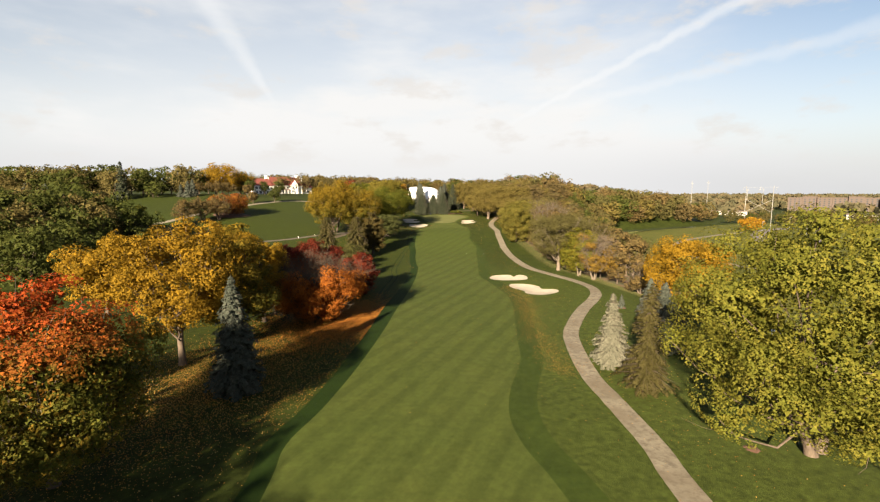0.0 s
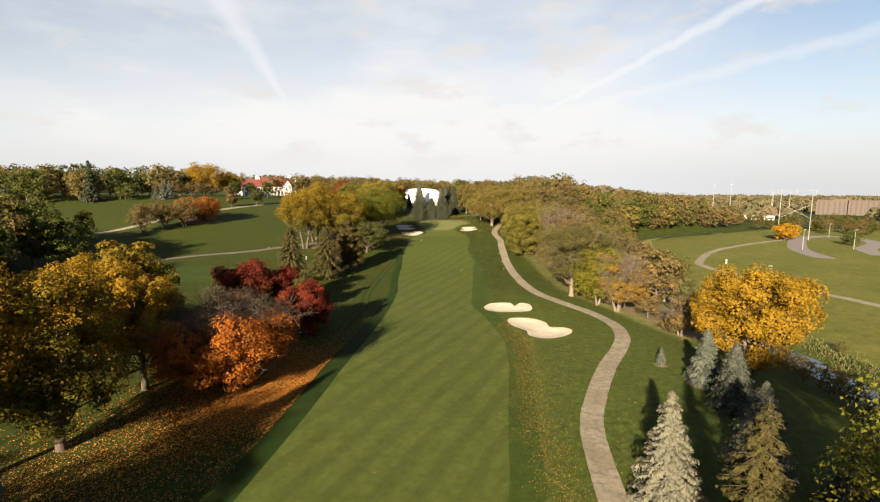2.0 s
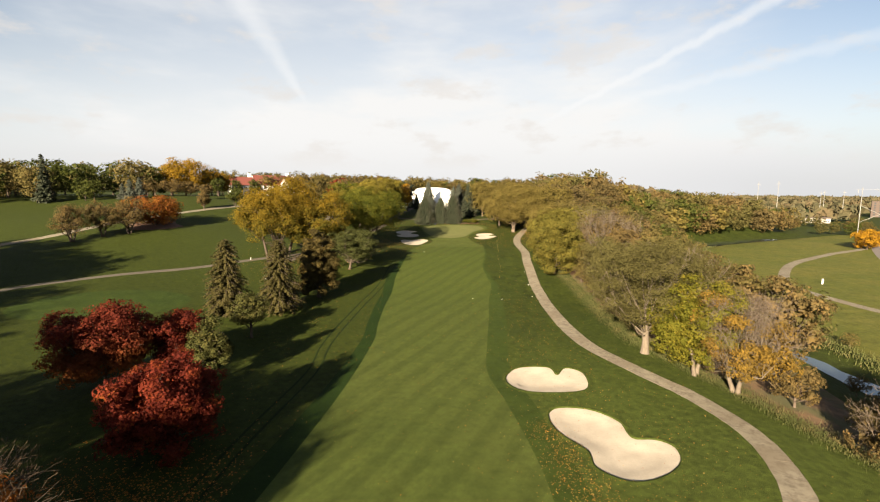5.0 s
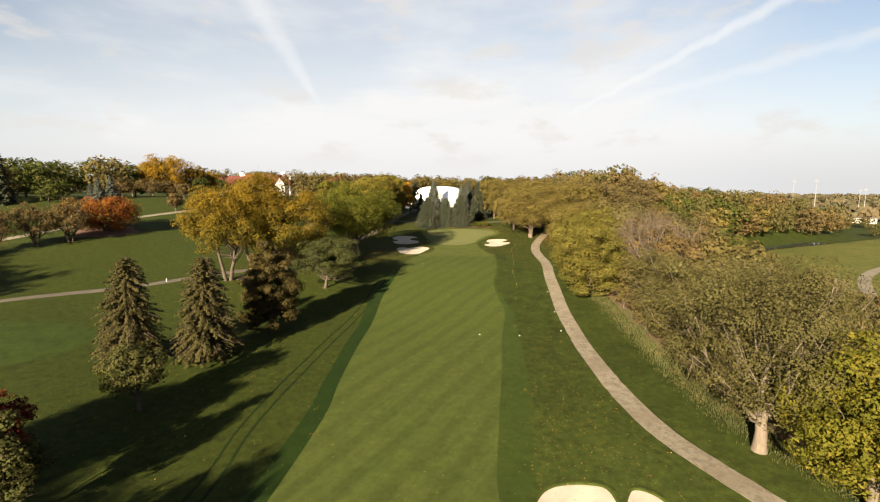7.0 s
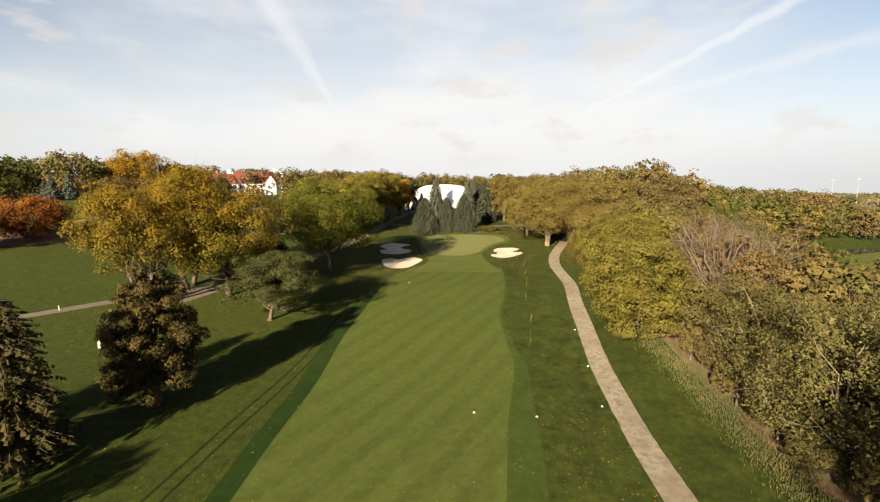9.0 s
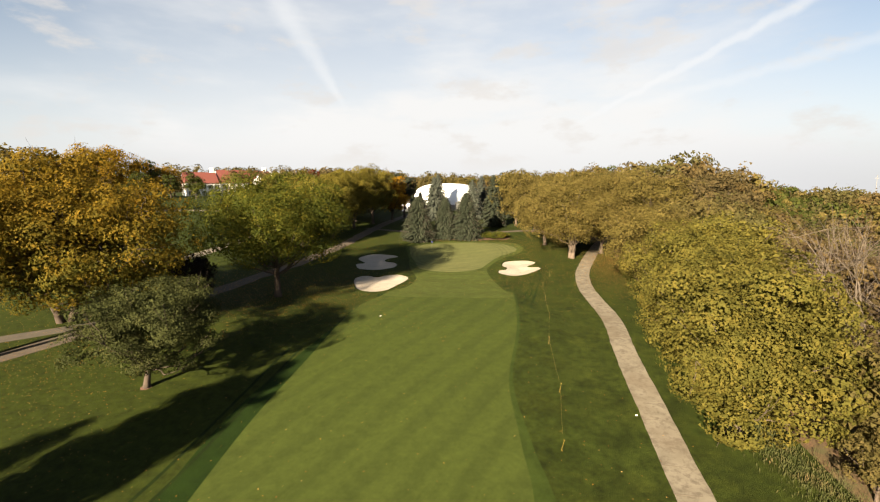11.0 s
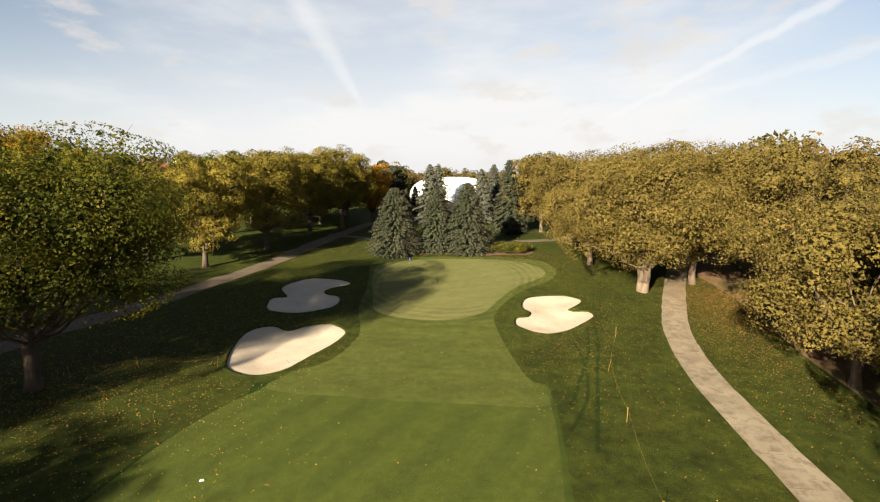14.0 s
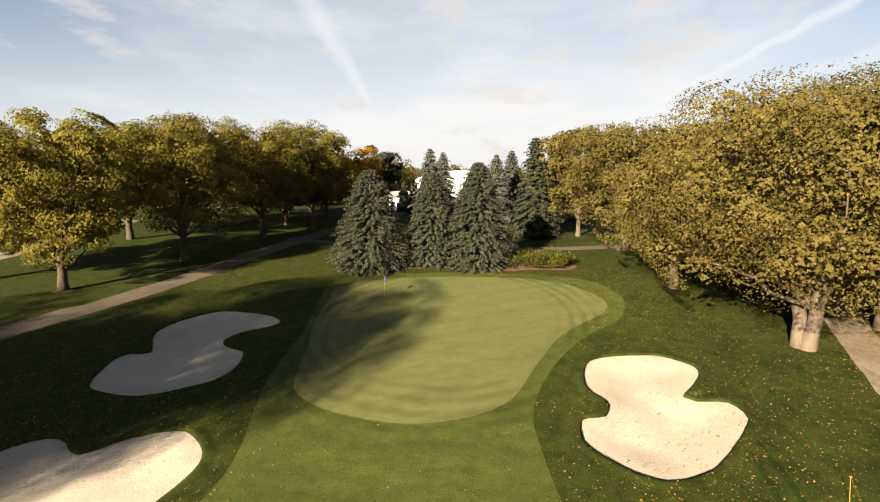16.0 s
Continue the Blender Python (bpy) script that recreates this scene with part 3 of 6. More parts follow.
LOOPS = [("first_cut", cut_loop), ("fairway", fairway_loop), ("apron", apron_loop), ("putting_green", putting_loop), ("mulch_bed", mulch_loop), ("meadow", np.array([(74, 60), (81, 110), (81, 156), (86, 185), (92, 208), (105, 252), (128, 315), (160, 346), (205, 372), (290, 420), (480, 400), (480, -40), (130, -40)], float)),
         ("wheel_track", ribbon(track_a, 0.34)), ("wheel_track", ribbon(track_b, 0.34)), ("soft_track", ribbon(track_c, 0.3)), ("soft_track", ribbon(track_d, 0.3)), ("soft_track", ribbon(track_e, 0.26)),
         ("wood_floor", spline([(37.5, 262), (37, 240), (36.5, 215), (36.6, 200), (37.4, 175), (38.8, 160), (40, 146), (44, 130), (52, 112), (58, 118), (62, 150), (74, 200), (104, 290), (110, 330), (30, 330), (22, 300), (32, 285)], 4)),
         ("side_green", spline([(-50, 160), (-53, 164), (-61, 166), (-70, 163), (-76, 157), (-78, 148), (-72, 143), (-62, 144.5), (-55, 148.5), (-50, 154)], 2.0)),
         ("car_park", ribbon(lot_line, 9)),
         ("cart_path", ribbon(path_line, 2.65, 0.02, 1)), ("gravel_road", ribbon(road_line, 3.0, 0.08, 2)), ("lower_path", ribbon(low_line, 2.2, 0.03, 3)), ("upper_path", ribbon(upper_line, 3.0, 0.03, 4)),
         ("back_path", ribbon(back_line, 3.0)), ("valley_path", ribbon(valley_line, 3.4)), ("cross_path", ribbon(cross_line, 2.2))]
LOOPS += [("bunker", b) for b in BUNKERS]


def inside(p, loop):
    """Which of the points p lie in the loop."""
    x, y = p[:, 0], p[:, 1]
    hit = np.zeros(len(p), bool)
    for (x0, y0), (x1, y1) in zip(loop, np.roll(loop, -1, 0)):
        if y0 != y1:
            hit ^= ((y0 > y) != (y1 > y)) & (x < (x1 - x0) * (y - y0) / (y1 - y0) + x0)
    return hit


def edge_distance(p, loop):
    a, b = loop, np.roll(loop, -1, 0)
    d = b - a
    u = np.clip(((p[:, None] - a) * d).sum(2) / np.maximum((d * d).sum(1), 1e-9), 0, 1)
    return np.sqrt(((p[:, None] - a - u[..., None] * d) ** 2).sum(2).min(1))


def lattice(x0, x1, y0, y1, step, hole=None):
    xs, ys = np.meshgrid(np.arange(x0, x1 + 0.01, step), np.arange(y0, y1 + 0.01, step))
    p = np.c_[xs.ravel(), ys.ravel()]
    if hole:
        p = p[~((p[:, 0] > hole[0]) & (p[:, 0] < hole[1]) & (p[:, 1] > hole[2]) & (p[:, 1] < hole[3]))]
    return p


from mathutils import geometry as plane_geometry

flat = [lattice(-62, 62, -20, 304, 3.1), lattice(-220, 300, -60, 480, 10, (-64, 64, -22, 306)), lattice(-900, 1000, -400, 1300, 60, (-222, 302, -62, 482)),
        lattice(-5000, 5000, -1500, 5600, 500, (-905, 1005, -405, 1305))]
for b in BUNKERS:
    g = lattice(b[:, 0].min(), b[:, 0].max(), b[:, 1].min(), b[:, 1].max(), 0.8)
    keep = inside(g, b)
    keep[keep] = edge_distance(g[keep], b) > 0.3
    flat.append(g[keep])
points = [p for q in flat for p in q.tolist()]
borders = []
for _, loop in LOOPS:
    n0, n1 = len(points), len(loop)
    borders += [(n0 + i, n0 + (i + 1) % n1) for i in range(n1)]
    points += loop.tolist()
cut = plane_geometry.delaunay_2d_cdt([Vector(p) for p in points], borders, [], 0, 1e-3, True)
flat_xy = np.array([(v.x, v.y) for v in cut[0]])
corner = flat_xy[np.array(cut[2])]
span = np.abs(np.cross(corner[:, 1] - corner[:, 0], corner[:, 2] - corner[:, 0]))
tris = [t for t, s in zip(cut[2], span) if s > 1e-6]
middles = flat_xy[np.array(tris)].mean(1)
owner = np.full(len(tris), -1)
for i, (_, loop) in enumerate(LOOPS):
    owner[inside(middles, loop)] = i
regions = {}
for tri, o in zip(tris, owner):
    regions.setdefault(int(o), []).append(tri)
flat_z = ground_z(flat_xy[:, 0], flat_xy[:, 1])


def smooth(me):
    me.polygons.foreach_set("use_smooth", np.ones(len(me.polygons), bool))
    return me


def mesh_of(name, verts, faces, material, shade=False):
    me = bpy.data.meshes.new(name)
    me.from_pydata([tuple(map(float, v)) for v in verts], [], [tuple(int(i) for i in f) for f in faces])
    me.materials.append(material)
    if shade:
        smooth(me)
    me.update()
    return me


def sheet(name, tri_list, material, lift=0.0, skirt=0.0):
    """One piece of the ground out of the cut plan; lift raises it, skirt gives it a side wall of that depth."""
    used = sorted({i for t in tri_list for i in t})
    index = {v: i for i, v in enumerate(used)}
    verts = [(flat_xy[v][0], flat_xy[v][1], flat_z[v] + (lift(flat_xy[v]) if callable(lift) else lift)) for v in used]
    fs = []
    for t in tri_list:
        a, b, c = (flat_xy[i] for i in t)
        ccw = (b[0] - a[0]) * (c[1] - a[1]) - (b[1] - a[1]) * (c[0] - a[0]) > 0
        fs.append([index[i] for i in (t if ccw else t[::-1])])
    if skirt:
        once = {}
        for f in fs:
            for i in range(3):
                e = (f[i], f[(i + 1) % 3])
                once[e] = once.get(e, 0) + 1
        rim = [e for e in once if (e[1], e[0]) not in once]
        for i, j in rim:
            n = len(verts)
            verts += [verts[i], verts[j], (verts[j][0], verts[j][1], verts[j][2] - skirt), (verts[i][0], verts[i][1], verts[i][2] - skirt)]
            fs.append([n, n + 3, n + 2, n + 1])
    ob = new(name, mesh_of(name, verts, fs, material))
    n = len(tri_list)
    ob.data.polygons.foreach_set("use_smooth", np.arange(len(ob.data.polygons)) < n)
    return ob


def collect(kind):
    return [t for i, (n, _) in enumerate(LOOPS) if n == kind for t in regions.get(i, [])]


tagged(sheet("ground", regions[-1], ROUGH, 0.0, 0.4), "mown green rough grass rolling from the fairway to the horizon", "ground", kind="structure")
cut_tris = collect("first_cut")
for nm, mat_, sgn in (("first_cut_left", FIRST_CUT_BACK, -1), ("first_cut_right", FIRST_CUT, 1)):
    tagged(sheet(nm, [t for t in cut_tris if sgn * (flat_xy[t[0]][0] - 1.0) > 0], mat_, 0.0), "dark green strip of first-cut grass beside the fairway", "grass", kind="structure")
tagged(sheet("fairway", collect("fairway"), FAIRWAY, 0.0), "light green mown golf fairway with faint diagonal stripes", "fairway", kind="structure")
tagged(sheet("apron", collect("apron"), APRON, 0.0), "short mown apron and collar round the putting green", "grass", kind="structure")
tagged(sheet("putting_green", collect("putting_green"), PUTTING, 0.0), "pale smooth putting green with mowing rings", "putting green", kind="structure")
tagged(sheet("mulch_bed", collect("mulch_bed"), MULCH, 0.03, 0.3), "red-brown bark mulch bed under the spruces", "mulch bed", kind="structure")
tagged(sheet("meadow", collect("meadow"), MEADOW, 0.0), "yellowish mown grass on the valley floor", "grass", kind="structure")
tagged(sheet("side_green", collect("side_green"), SIDE_GREEN, 0.0), "smooth pale green of a neighbouring hole", "putting green", kind="structure")
tagged(sheet("wheel_tracks", collect("wheel_track"), TRACK, 0.0), "dark pressed wheel tracks in the rough grass", "wheel tracks", kind="structure")
tagged(sheet("cart_tracks", collect("soft_track"), SOFT_TRACK, 0.0), "faint curved cart tracks in the grass beside the bunker", "wheel tracks", kind="structure")
tagged(sheet("wood_floor", collect("wood_floor"), LITTER, 0.0), "brown leaf-covered woodland floor along the creek", "ground", kind="structure")
tagged(sheet("car_park", collect("car_park"), ASPHALT, 0.02, 0.3), "grey asphalt loop road of a car park", "road", kind="structure")
tagged(sheet("cart_path", collect("cart_path"), CONCRETE, 0.03, 0.3), "stained pale concrete cart path winding beside the fairway", "path", kind="structure")
tagged(sheet("gravel_road", collect("gravel_road"), GRAVEL, 0.02, 0.3), "brown gravel service road between the trees", "road", kind="structure")
for nm in ("lower_path", "upper_path", "back_path", "valley_path", "cross_path"):
    tagged(sheet(nm, collect(nm), OLD_PATH if nm == "lower_path" else GRAVEL if nm == "cross_path" else CONCRETE, 0.03, 0.3), "narrow pale concrete path across the grass", "path", kind="structure")
for i, (n, loop) in enumerate(LOOPS):
    if n == "bunker":
        own = sorted({v for t in regions[i] for v in t})
        depth = dict(zip(own, -0.10 - 0.26 * ease(edge_distance(flat_xy[own], loop) / 2.6)))
        keyed = {tuple(np.round(flat_xy[v], 6)): d for v, d in depth.items()}
        root = new("sand_bunker")
        tagged(root, "pale sand bunker with a cut grass lip", "bunker", "sand bunkers")
        bed = sheet("sand", regions[i], SAND, lambda q: keyed[tuple(np.round(q, 6))])
        bed.parent = root
        # the turf rolls over the edge
        nrm_ = np.c_[np.roll(loop, -1, 0) - np.roll(loop, 1, 0)]
        out_ = np.c_[nrm_[:, 1], -nrm_[:, 0]] / np.maximum(np.linalg.norm(nrm_, axis=1), 1e-9)[:, None]
        if inside((loop + 0.2 * out_)[:1], loop)[0]:
            out_ = -out_
        rag = 0.05 * np.random.RandomState(i).rand(len(loop), 1)
        rows_ = []
        for off, dz in ((0.55, 0.004), (0.28, 0.045), (0.05, 0.05), (-0.10, 0.0), (-0.08, -0.16)):
            e = loop + out_ * (off + rag * (abs(off) < 0.2))
            rows_.append(np.c_[e, ground_z(e[:, 0], e[:, 1]) + dz])
        n_ = len(loop)
        fs_ = [(r * n_ + j, r * n_ + (j + 1) % n_, (r + 1) * n_ + (j + 1) % n_, (r + 1) * n_ + j) for r in range(4) for j in range(n_)]
        me_ = mesh_of("grass_lip", np.concatenate(rows_), fs_, ROUGH, True)
        lip = new("grass_lip", me_)
        lip.parent = root
# the creek's water
ys = np.arange(-150, 385, 4.0)
half = 3.2 + 7 * ease((ys - 200) / 150.0)
left_bank, right_bank = np.c_[creek_x(ys) - half, ys], np.c_[creek_x(ys) + half, ys]
wv = [(x, y, -4.05) for x, y in left_bank] + [(x, y, -4.05) for x, y in right_bank]
nn = len(ys)
tagged(new("water", mesh_of("water", wv, [(i, nn + i, nn + i + 1, i + 1) for i in range(nn - 1)], WATER)), "still dark creek between grassy banks", "creek", kind="structure")

# ---- builders ----


def part(name, me, parent, label="", m=None):
    """A mesh as one part under a thing."""
    ob = new(name, me)
    ob.parent = parent
    if m is not None:
        ob.matrix_basis = m
    if label:
        ob["label"] = label
    return ob


class Heap:
    """Collects vertices and faces for one mesh."""

    def __init__(self):
        self.v, self.f = [], []

    def box(self, x0, x1, y0, y1, z0, z1):
        n = len(self.v)
        self.v += [(x, y, z) for z in (z0, z1) for x, y in ((x0, y0), (x1, y0), (x1, y1), (x0, y1))]
        self.f += [tuple(n + i for i in q) for q in ((3, 2, 1, 0), (4, 5, 6, 7), (0, 1, 5, 4), (1, 2, 6, 5), (2, 3, 7, 6), (3, 0, 4, 7))]
        return self

    def tube(self, pts, radii, sides=6, cap=True):
        pts = np.asarray(pts, float)
        n0 = len(self.v)
        t = np.gradient(pts, axis=0)
        t /= np.maximum(np.linalg.norm(t, axis=1), 1e-9)[:, None]
        ref = np.array([0.31, 0.95, 0.05])
        a = np.cross(t, ref)
        a /= np.maximum(np.linalg.norm(a, axis=1), 1e-9)[:, None]
        b = np.cross(t, a)
        ang = np.arange(sides) * 2 * math.pi / sides
        for p, r, u, w in zip(pts, radii, a, b):
            self.v += [tuple(p + r * (u * math.cos(g) + w * math.sin(g))) for g in ang]
        for i in range(len(pts) - 1):
            for j in range(sides):
                j2 = (j + 1) % sides
                self.f.append((n0 + i * sides + j, n0 + i * sides + j2, n0 + (i + 1) * sides + j2, n0 + (i + 1) * sides + j))
        if cap:
            self.f.append(tuple(n0 + (len(pts) - 1) * sides + j for j in range(sides)))
        return self

    def poly(self, pts):
        n = len(self.v)
        self.v += [tuple(p) for p in pts]
        self.f.append(tuple(range(n, n + len(pts))))
        return self

    def mesh(self, name, material, shade=False):
        return mesh_of(name, self.v, self.f, material, shade)


def blades(name, centre, normal, size, material, rnd, slim=0.62, along=None):
    """Many small leaves as one mesh; along: the way their long side points."""
    n = len(centre)
    if along is None:
        along = rnd.randn(n, 3)
    tng = along - normal * (along * normal).sum(1)[:, None]
    tng /= np.maximum(np.linalg.norm(tng, axis=1), 1e-6)[:, None]
    bit = np.cross(normal, tng)
    s = np.asarray(size).reshape(-1, 1)
    v = np.empty((n, 3, 3), np.float32)
    v[:, 0] = centre - tng * s * 0.5 + bit * s * slim * 0.12
    v[:, 1] = centre + tng * s * 0.38 + bit * s * slim * 0.55
    v[:, 2] = centre + tng * s * 0.30 - bit * s * slim * 0.55
    v = v.reshape(-1, 3)
    f = np.arange(3 * n, dtype=np.int32).reshape(-1, 3)
    k = len(f)
    me = bpy.data.meshes.new(name)
    me.vertices.add(len(v)), me.loops.add(3 * k), me.polygons.add(k)
    me.vertices.foreach_set("co", v.astype(np.float32).ravel())
    me.loops.foreach_set("vertex_index", f.astype(np.int32).ravel())
    me.polygons.foreach_set("loop_start", np.arange(0, 3 * k, 3, dtype=np.int32))
    me.materials.append(material)
    me.update(calc_edges=True)
    return me


def unit(v):
    return v / np.maximum(np.linalg.norm(v, axis=-1, keepdims=True), 1e-9)


def bend(a, b, rnd, n=6, sag=0.12, lift=0.25):
    """A limb's line from a to b, leaving steeply and then spreading."""
    a, b = np.array(a, float), np.array(b, float)
    u = np.linspace(0, 1, n)[:, None]
    mid = (a + b) / 2 + np.array([0, 0, -lift * np.linalg.norm((b - a)[:2])]) + rnd.randn(3) * sag * np.linalg.norm(b - a)
    line = (1 - u) ** 2 * a + 2 * u * (1 - u) * mid + u**2 * b
    line[1:-1] += rnd.randn(n - 2, 3) * 0.02 * np.linalg.norm(b - a)
    return line


def broadleaf(name, h, w, leaf, wood, label, seed=0, base=0.28, lobes=26, leaves=7000, size=0.34, trunk=0.0, bare=0.0, lean=(0, 0), squat=1.0, fill=0.55,
              lobe=0.36, category="tree", stems=1, twigs=5, flat=0.8, point=0.0, group="", boxy=2.7, slim=0.9, sides=4, clumps=10, every=1, side=None, fine=1.1, core=1.9, splay=0.16, rise=0.25, ends=0, twig=None):
    """A broadleaved tree: trunk, limbs out to the lobes of its crown, and a crown of leaves. bare: share of lobes without leaves; ends: fine twig ends on the bare lobes."""
    rnd = np.random.RandomState(seed)
    leaves, size = int(leaves * 0.77), size * 1.10
    root = new(name)
    tagged(root, label, category, group)
    r0 = trunk or 0.018 * h + 0.06
    zc, rz, rx = h * (base + 1) / 2, h * (1 - base) / 2, w / 2
    # lobe centres spread over the crown's outer half
    g = np.arange(lobes) + 0.5
    phi = math.pi * (1 + 5**0.5) * g + rnd.rand() * 6
    cz = 1 - 2 * g / lobes
    flank = (1 - np.abs(cz) ** boxy) ** (1 / boxy)
    d = np.c_[np.cos(phi) * flank, np.sin(phi) * flank, cz] + rnd.randn(lobes, 3) * 0.10
    rr = fill + (0.78 - fill) * rnd.rand(lobes, 1) + 0.08 * rnd.randn(lobes, 1)
    c = d * rr * np.array([rx, rx, rz * squat * 0.95])
    if point:
        c[:, :2] *= (1 - point * np.clip((c[:, 2:] / rz + 0.6) / 1.6, 0, 1))
    c[:, 2] += zc
    c[:, :2] += np.array(lean) * (c[:, 2:] / h)
    rad = lobe * rx * (0.75 + 0.5 * rnd.rand(lobes)) * (1 if not point else (1 - 0.5 * point * np.clip((c[:, 2] - zc) / rz, 0, 1)))
    rad = np.minimum(rad, np.maximum(c[:, 2] - 0.4 * base * h + 1.0, 0.5))
    # wood
    top = np.array([lean[0] * 0.35, lean[1] * 0.35, base * h + 0.30 * (h - base * h)])
    stem, limbs = Heap(), Heap()
    starts = []
    for s in range(stems):
        a = 6.28 * s / max(stems, 1) + rnd.rand()
        off = np.array([math.cos(a), math.sin(a), 0]) * (r0 * (1.1 if splay > 0.1 else 0.35) if stems > 1 else 0)
        end = top + (np.array([math.cos(a), math.sin(a), 0]) * w * splay if stems > 1 else 0)
        u = np.linspace(0, 1, 9)[:, None]
        line = off * (1 - u) + end * u
        line[1:-1, :2] += rnd.randn(7, 2) * 0.0025 * h
        line[0, 2] -= 0.35
        flare = np.array([1.5, 1.12, 1.0, 0.95, 0.9, 0.84, 0.76, 0.66, 0.52]) * r0 * (0.8 if stems > 1 else 1)
        stem.tube(line, flare, 10)
        starts.append(line)
    part("trunk", stem.mesh("trunk", wood, True), root)
    for i in range(0, lobes, max(every, 2) if lobes >= 34 and not bare else every):
        line0 = starts[i % stems]
        j = min(8, int(3 + 6 * rnd.rand() * (0.45 + 0.55 * (c[i, 2] > zc))))
        line = bend(line0[j], c[i], rnd, lift=rise)
        rb = r0 * (0.42 - 0.02 * j) * (0.7 + 0.5 * rnd.rand())
        limbs.tube(line, np.linspace(rb, 0.02 + 0.1 * rb, len(line)), sides, False)
        for _ in range(twigs):
            q = line[rnd.randint(3, len(line))]
            e = c[i] + unit(rnd.randn(3) + np.array([0, 0, 0.35])) * rad[i] * (0.75 + 0.4 * rnd.rand())
            tw = bend(q, e, rnd, 4, 0.1, 0.1)
            limbs.tube(tw, np.linspace(0.024 + 0.12 * rb, 0.010, 4), 3, False)
            if bare:
                for _ in range(2):
                    q2 = tw[rnd.randint(1, 3)]
                    e2 = q2 + unit(e - q2 + rnd.randn(3) * 0.7 * np.linalg.norm(e - q2)) * rad[i] * 0.55
                    limbs.tube([q2, (q2 + e2) / 2 + rnd.randn(3) * 0.08, e2], [0.022, 0.016, 0.008], 3, False)
    part("branchwork", limbs.mesh("branchwork", wood, True), root)["kind"] = "stuff"
    # leaves
    live = rnd.rand(lobes) >= bare * (0.35 + 1.5 * np.clip((c[:, 2] - zc) / rz * 0.5 + 0.5, 0, 1)) if bare else np.ones(lobes, bool)
    if side:
        live = (c[:, 0] * side[0] + c[:, 1] * side[1]) / rx - side[2] * (c[:, 2] - zc) / rz + 0.2 * rnd.randn(lobes) > side[3]
    if ends:
        gone = np.flatnonzero(~live)
        q_ = gone[rnd.randint(0, len(gone), ends)]
        way = unit(rnd.randn(ends, 3) + np.array([0, 0, 0.35]))
        tip = c[q_] + way * rad[q_][:, None] * (0.35 + 0.65 * rnd.rand(ends, 1))
        part("twig_crown", blades("twig_crown", tip, unit(rnd.randn(ends, 3)), 0.5 + 0.6 * rnd.rand(ends), twig or BARK_TWIG, rnd, 0.03, way + rnd.randn(ends, 3) * 0.35), root)["kind"] = "stuff"
    share = rad**2 * live
    if share.sum() > 0 and leaves:
        k_ = rnd.choice(lobes, leaves, p=share / share.sum())
        # every lobe is a ring of small clumps, with gaps between them
        sub = clumps
        cd = unit(rnd.randn(lobes, sub, 3) + np.array([0, 0, 0.18]))
        cc = c[:, None] + cd * rad[:, None, None] * (0.50 + 0.38 * rnd.rand(lobes, sub, 1)) * np.array([1, 1, flat])
        cr = rad[:, None] * (0.32 + 0.20 * rnd.rand(lobes, sub))
        s_ = rnd.randint(0, sub, leaves)
        dv = unit(rnd.randn(leaves, 3) + np.array([0, 0, 0.10]))
        # most leaves sit on the side of a clump that faces out of the crown
        away = unit(cc[k_, s_] - np.array([lean[0] * 0.5, lean[1] * 0.5, zc * 0.9]))
        inner = (dv * away).sum(1)
        dv = np.where((inner < -0.25)[:, None], dv - 2 * inner[:, None] * away, dv)
        loose = 0.66 + 0.42 * rnd.rand(leaves, 1) ** 0.8
        p = cc[k_, s_] + dv * cr[k_, s_][:, None] * loose * np.array([1.15, 1.15, 0.8 * flat + 0.15])
        p += rnd.randn(leaves, 3) * 0.06
        if not point:
            # stray clumps are drawn in to the crown's outline
            mid_ = np.c_[np.array(lean)[None] * (p[:, 2:] / h), np.full(leaves, zc)]
            out_ = (p - mid_) / np.array([rx, rx, rz])
            reach = (np.abs(out_) ** 2.3).sum(1) ** (1 / 2.3)
            p = mid_ + (p - mid_) * np.where(reach > 1, (1 + 0.3 * (reach - 1)) / np.maximum(reach, 1e-6), 1)[:, None]
        nrm = unit(dv * 0.80 + cd[k_, s_] * 0.60 + np.array([0, 0, 0.08]) + rnd.randn(leaves, 3) * 0.36)
        p[:, 2] = np.maximum(p[:, 2], 0.35)
        sizes = size * fine * 0.78 * (0.6 + 0.8 * rnd.rand(leaves))
        # larger sprays deep inside keep the crown from being seen through
        deep = leaves // 5
        kd_ = rnd.choice(lobes, deep, p=share / share.sum())
        di = unit(rnd.randn(deep, 3))
        hub = np.c_[np.array(lean)[None] * (c[kd_, 2:] / h), 0.7 * c[kd_, 2] + 0.3 * zc]
        pi_ = hub + (c[kd_] - hub) * (0.5 + 0.5 * rnd.rand(deep, 1)) + di * rad[kd_][:, None] * 0.6 * rnd.rand(deep, 1)
        pi_[:, 2] = np.maximum(pi_[:, 2], 0.5)
        ni_ = unit(di + np.array([0, 0, 0.15]) + rnd.randn(deep, 3) * 0.7)
        part("crown", blades("crown", np.r_[p, pi_], np.r_[nrm, ni_], np.r_[sizes, size * core * (0.6 + 0.7 * rnd.rand(deep))], leaf, rnd, slim), root)["kind"] = "stuff"
    return root


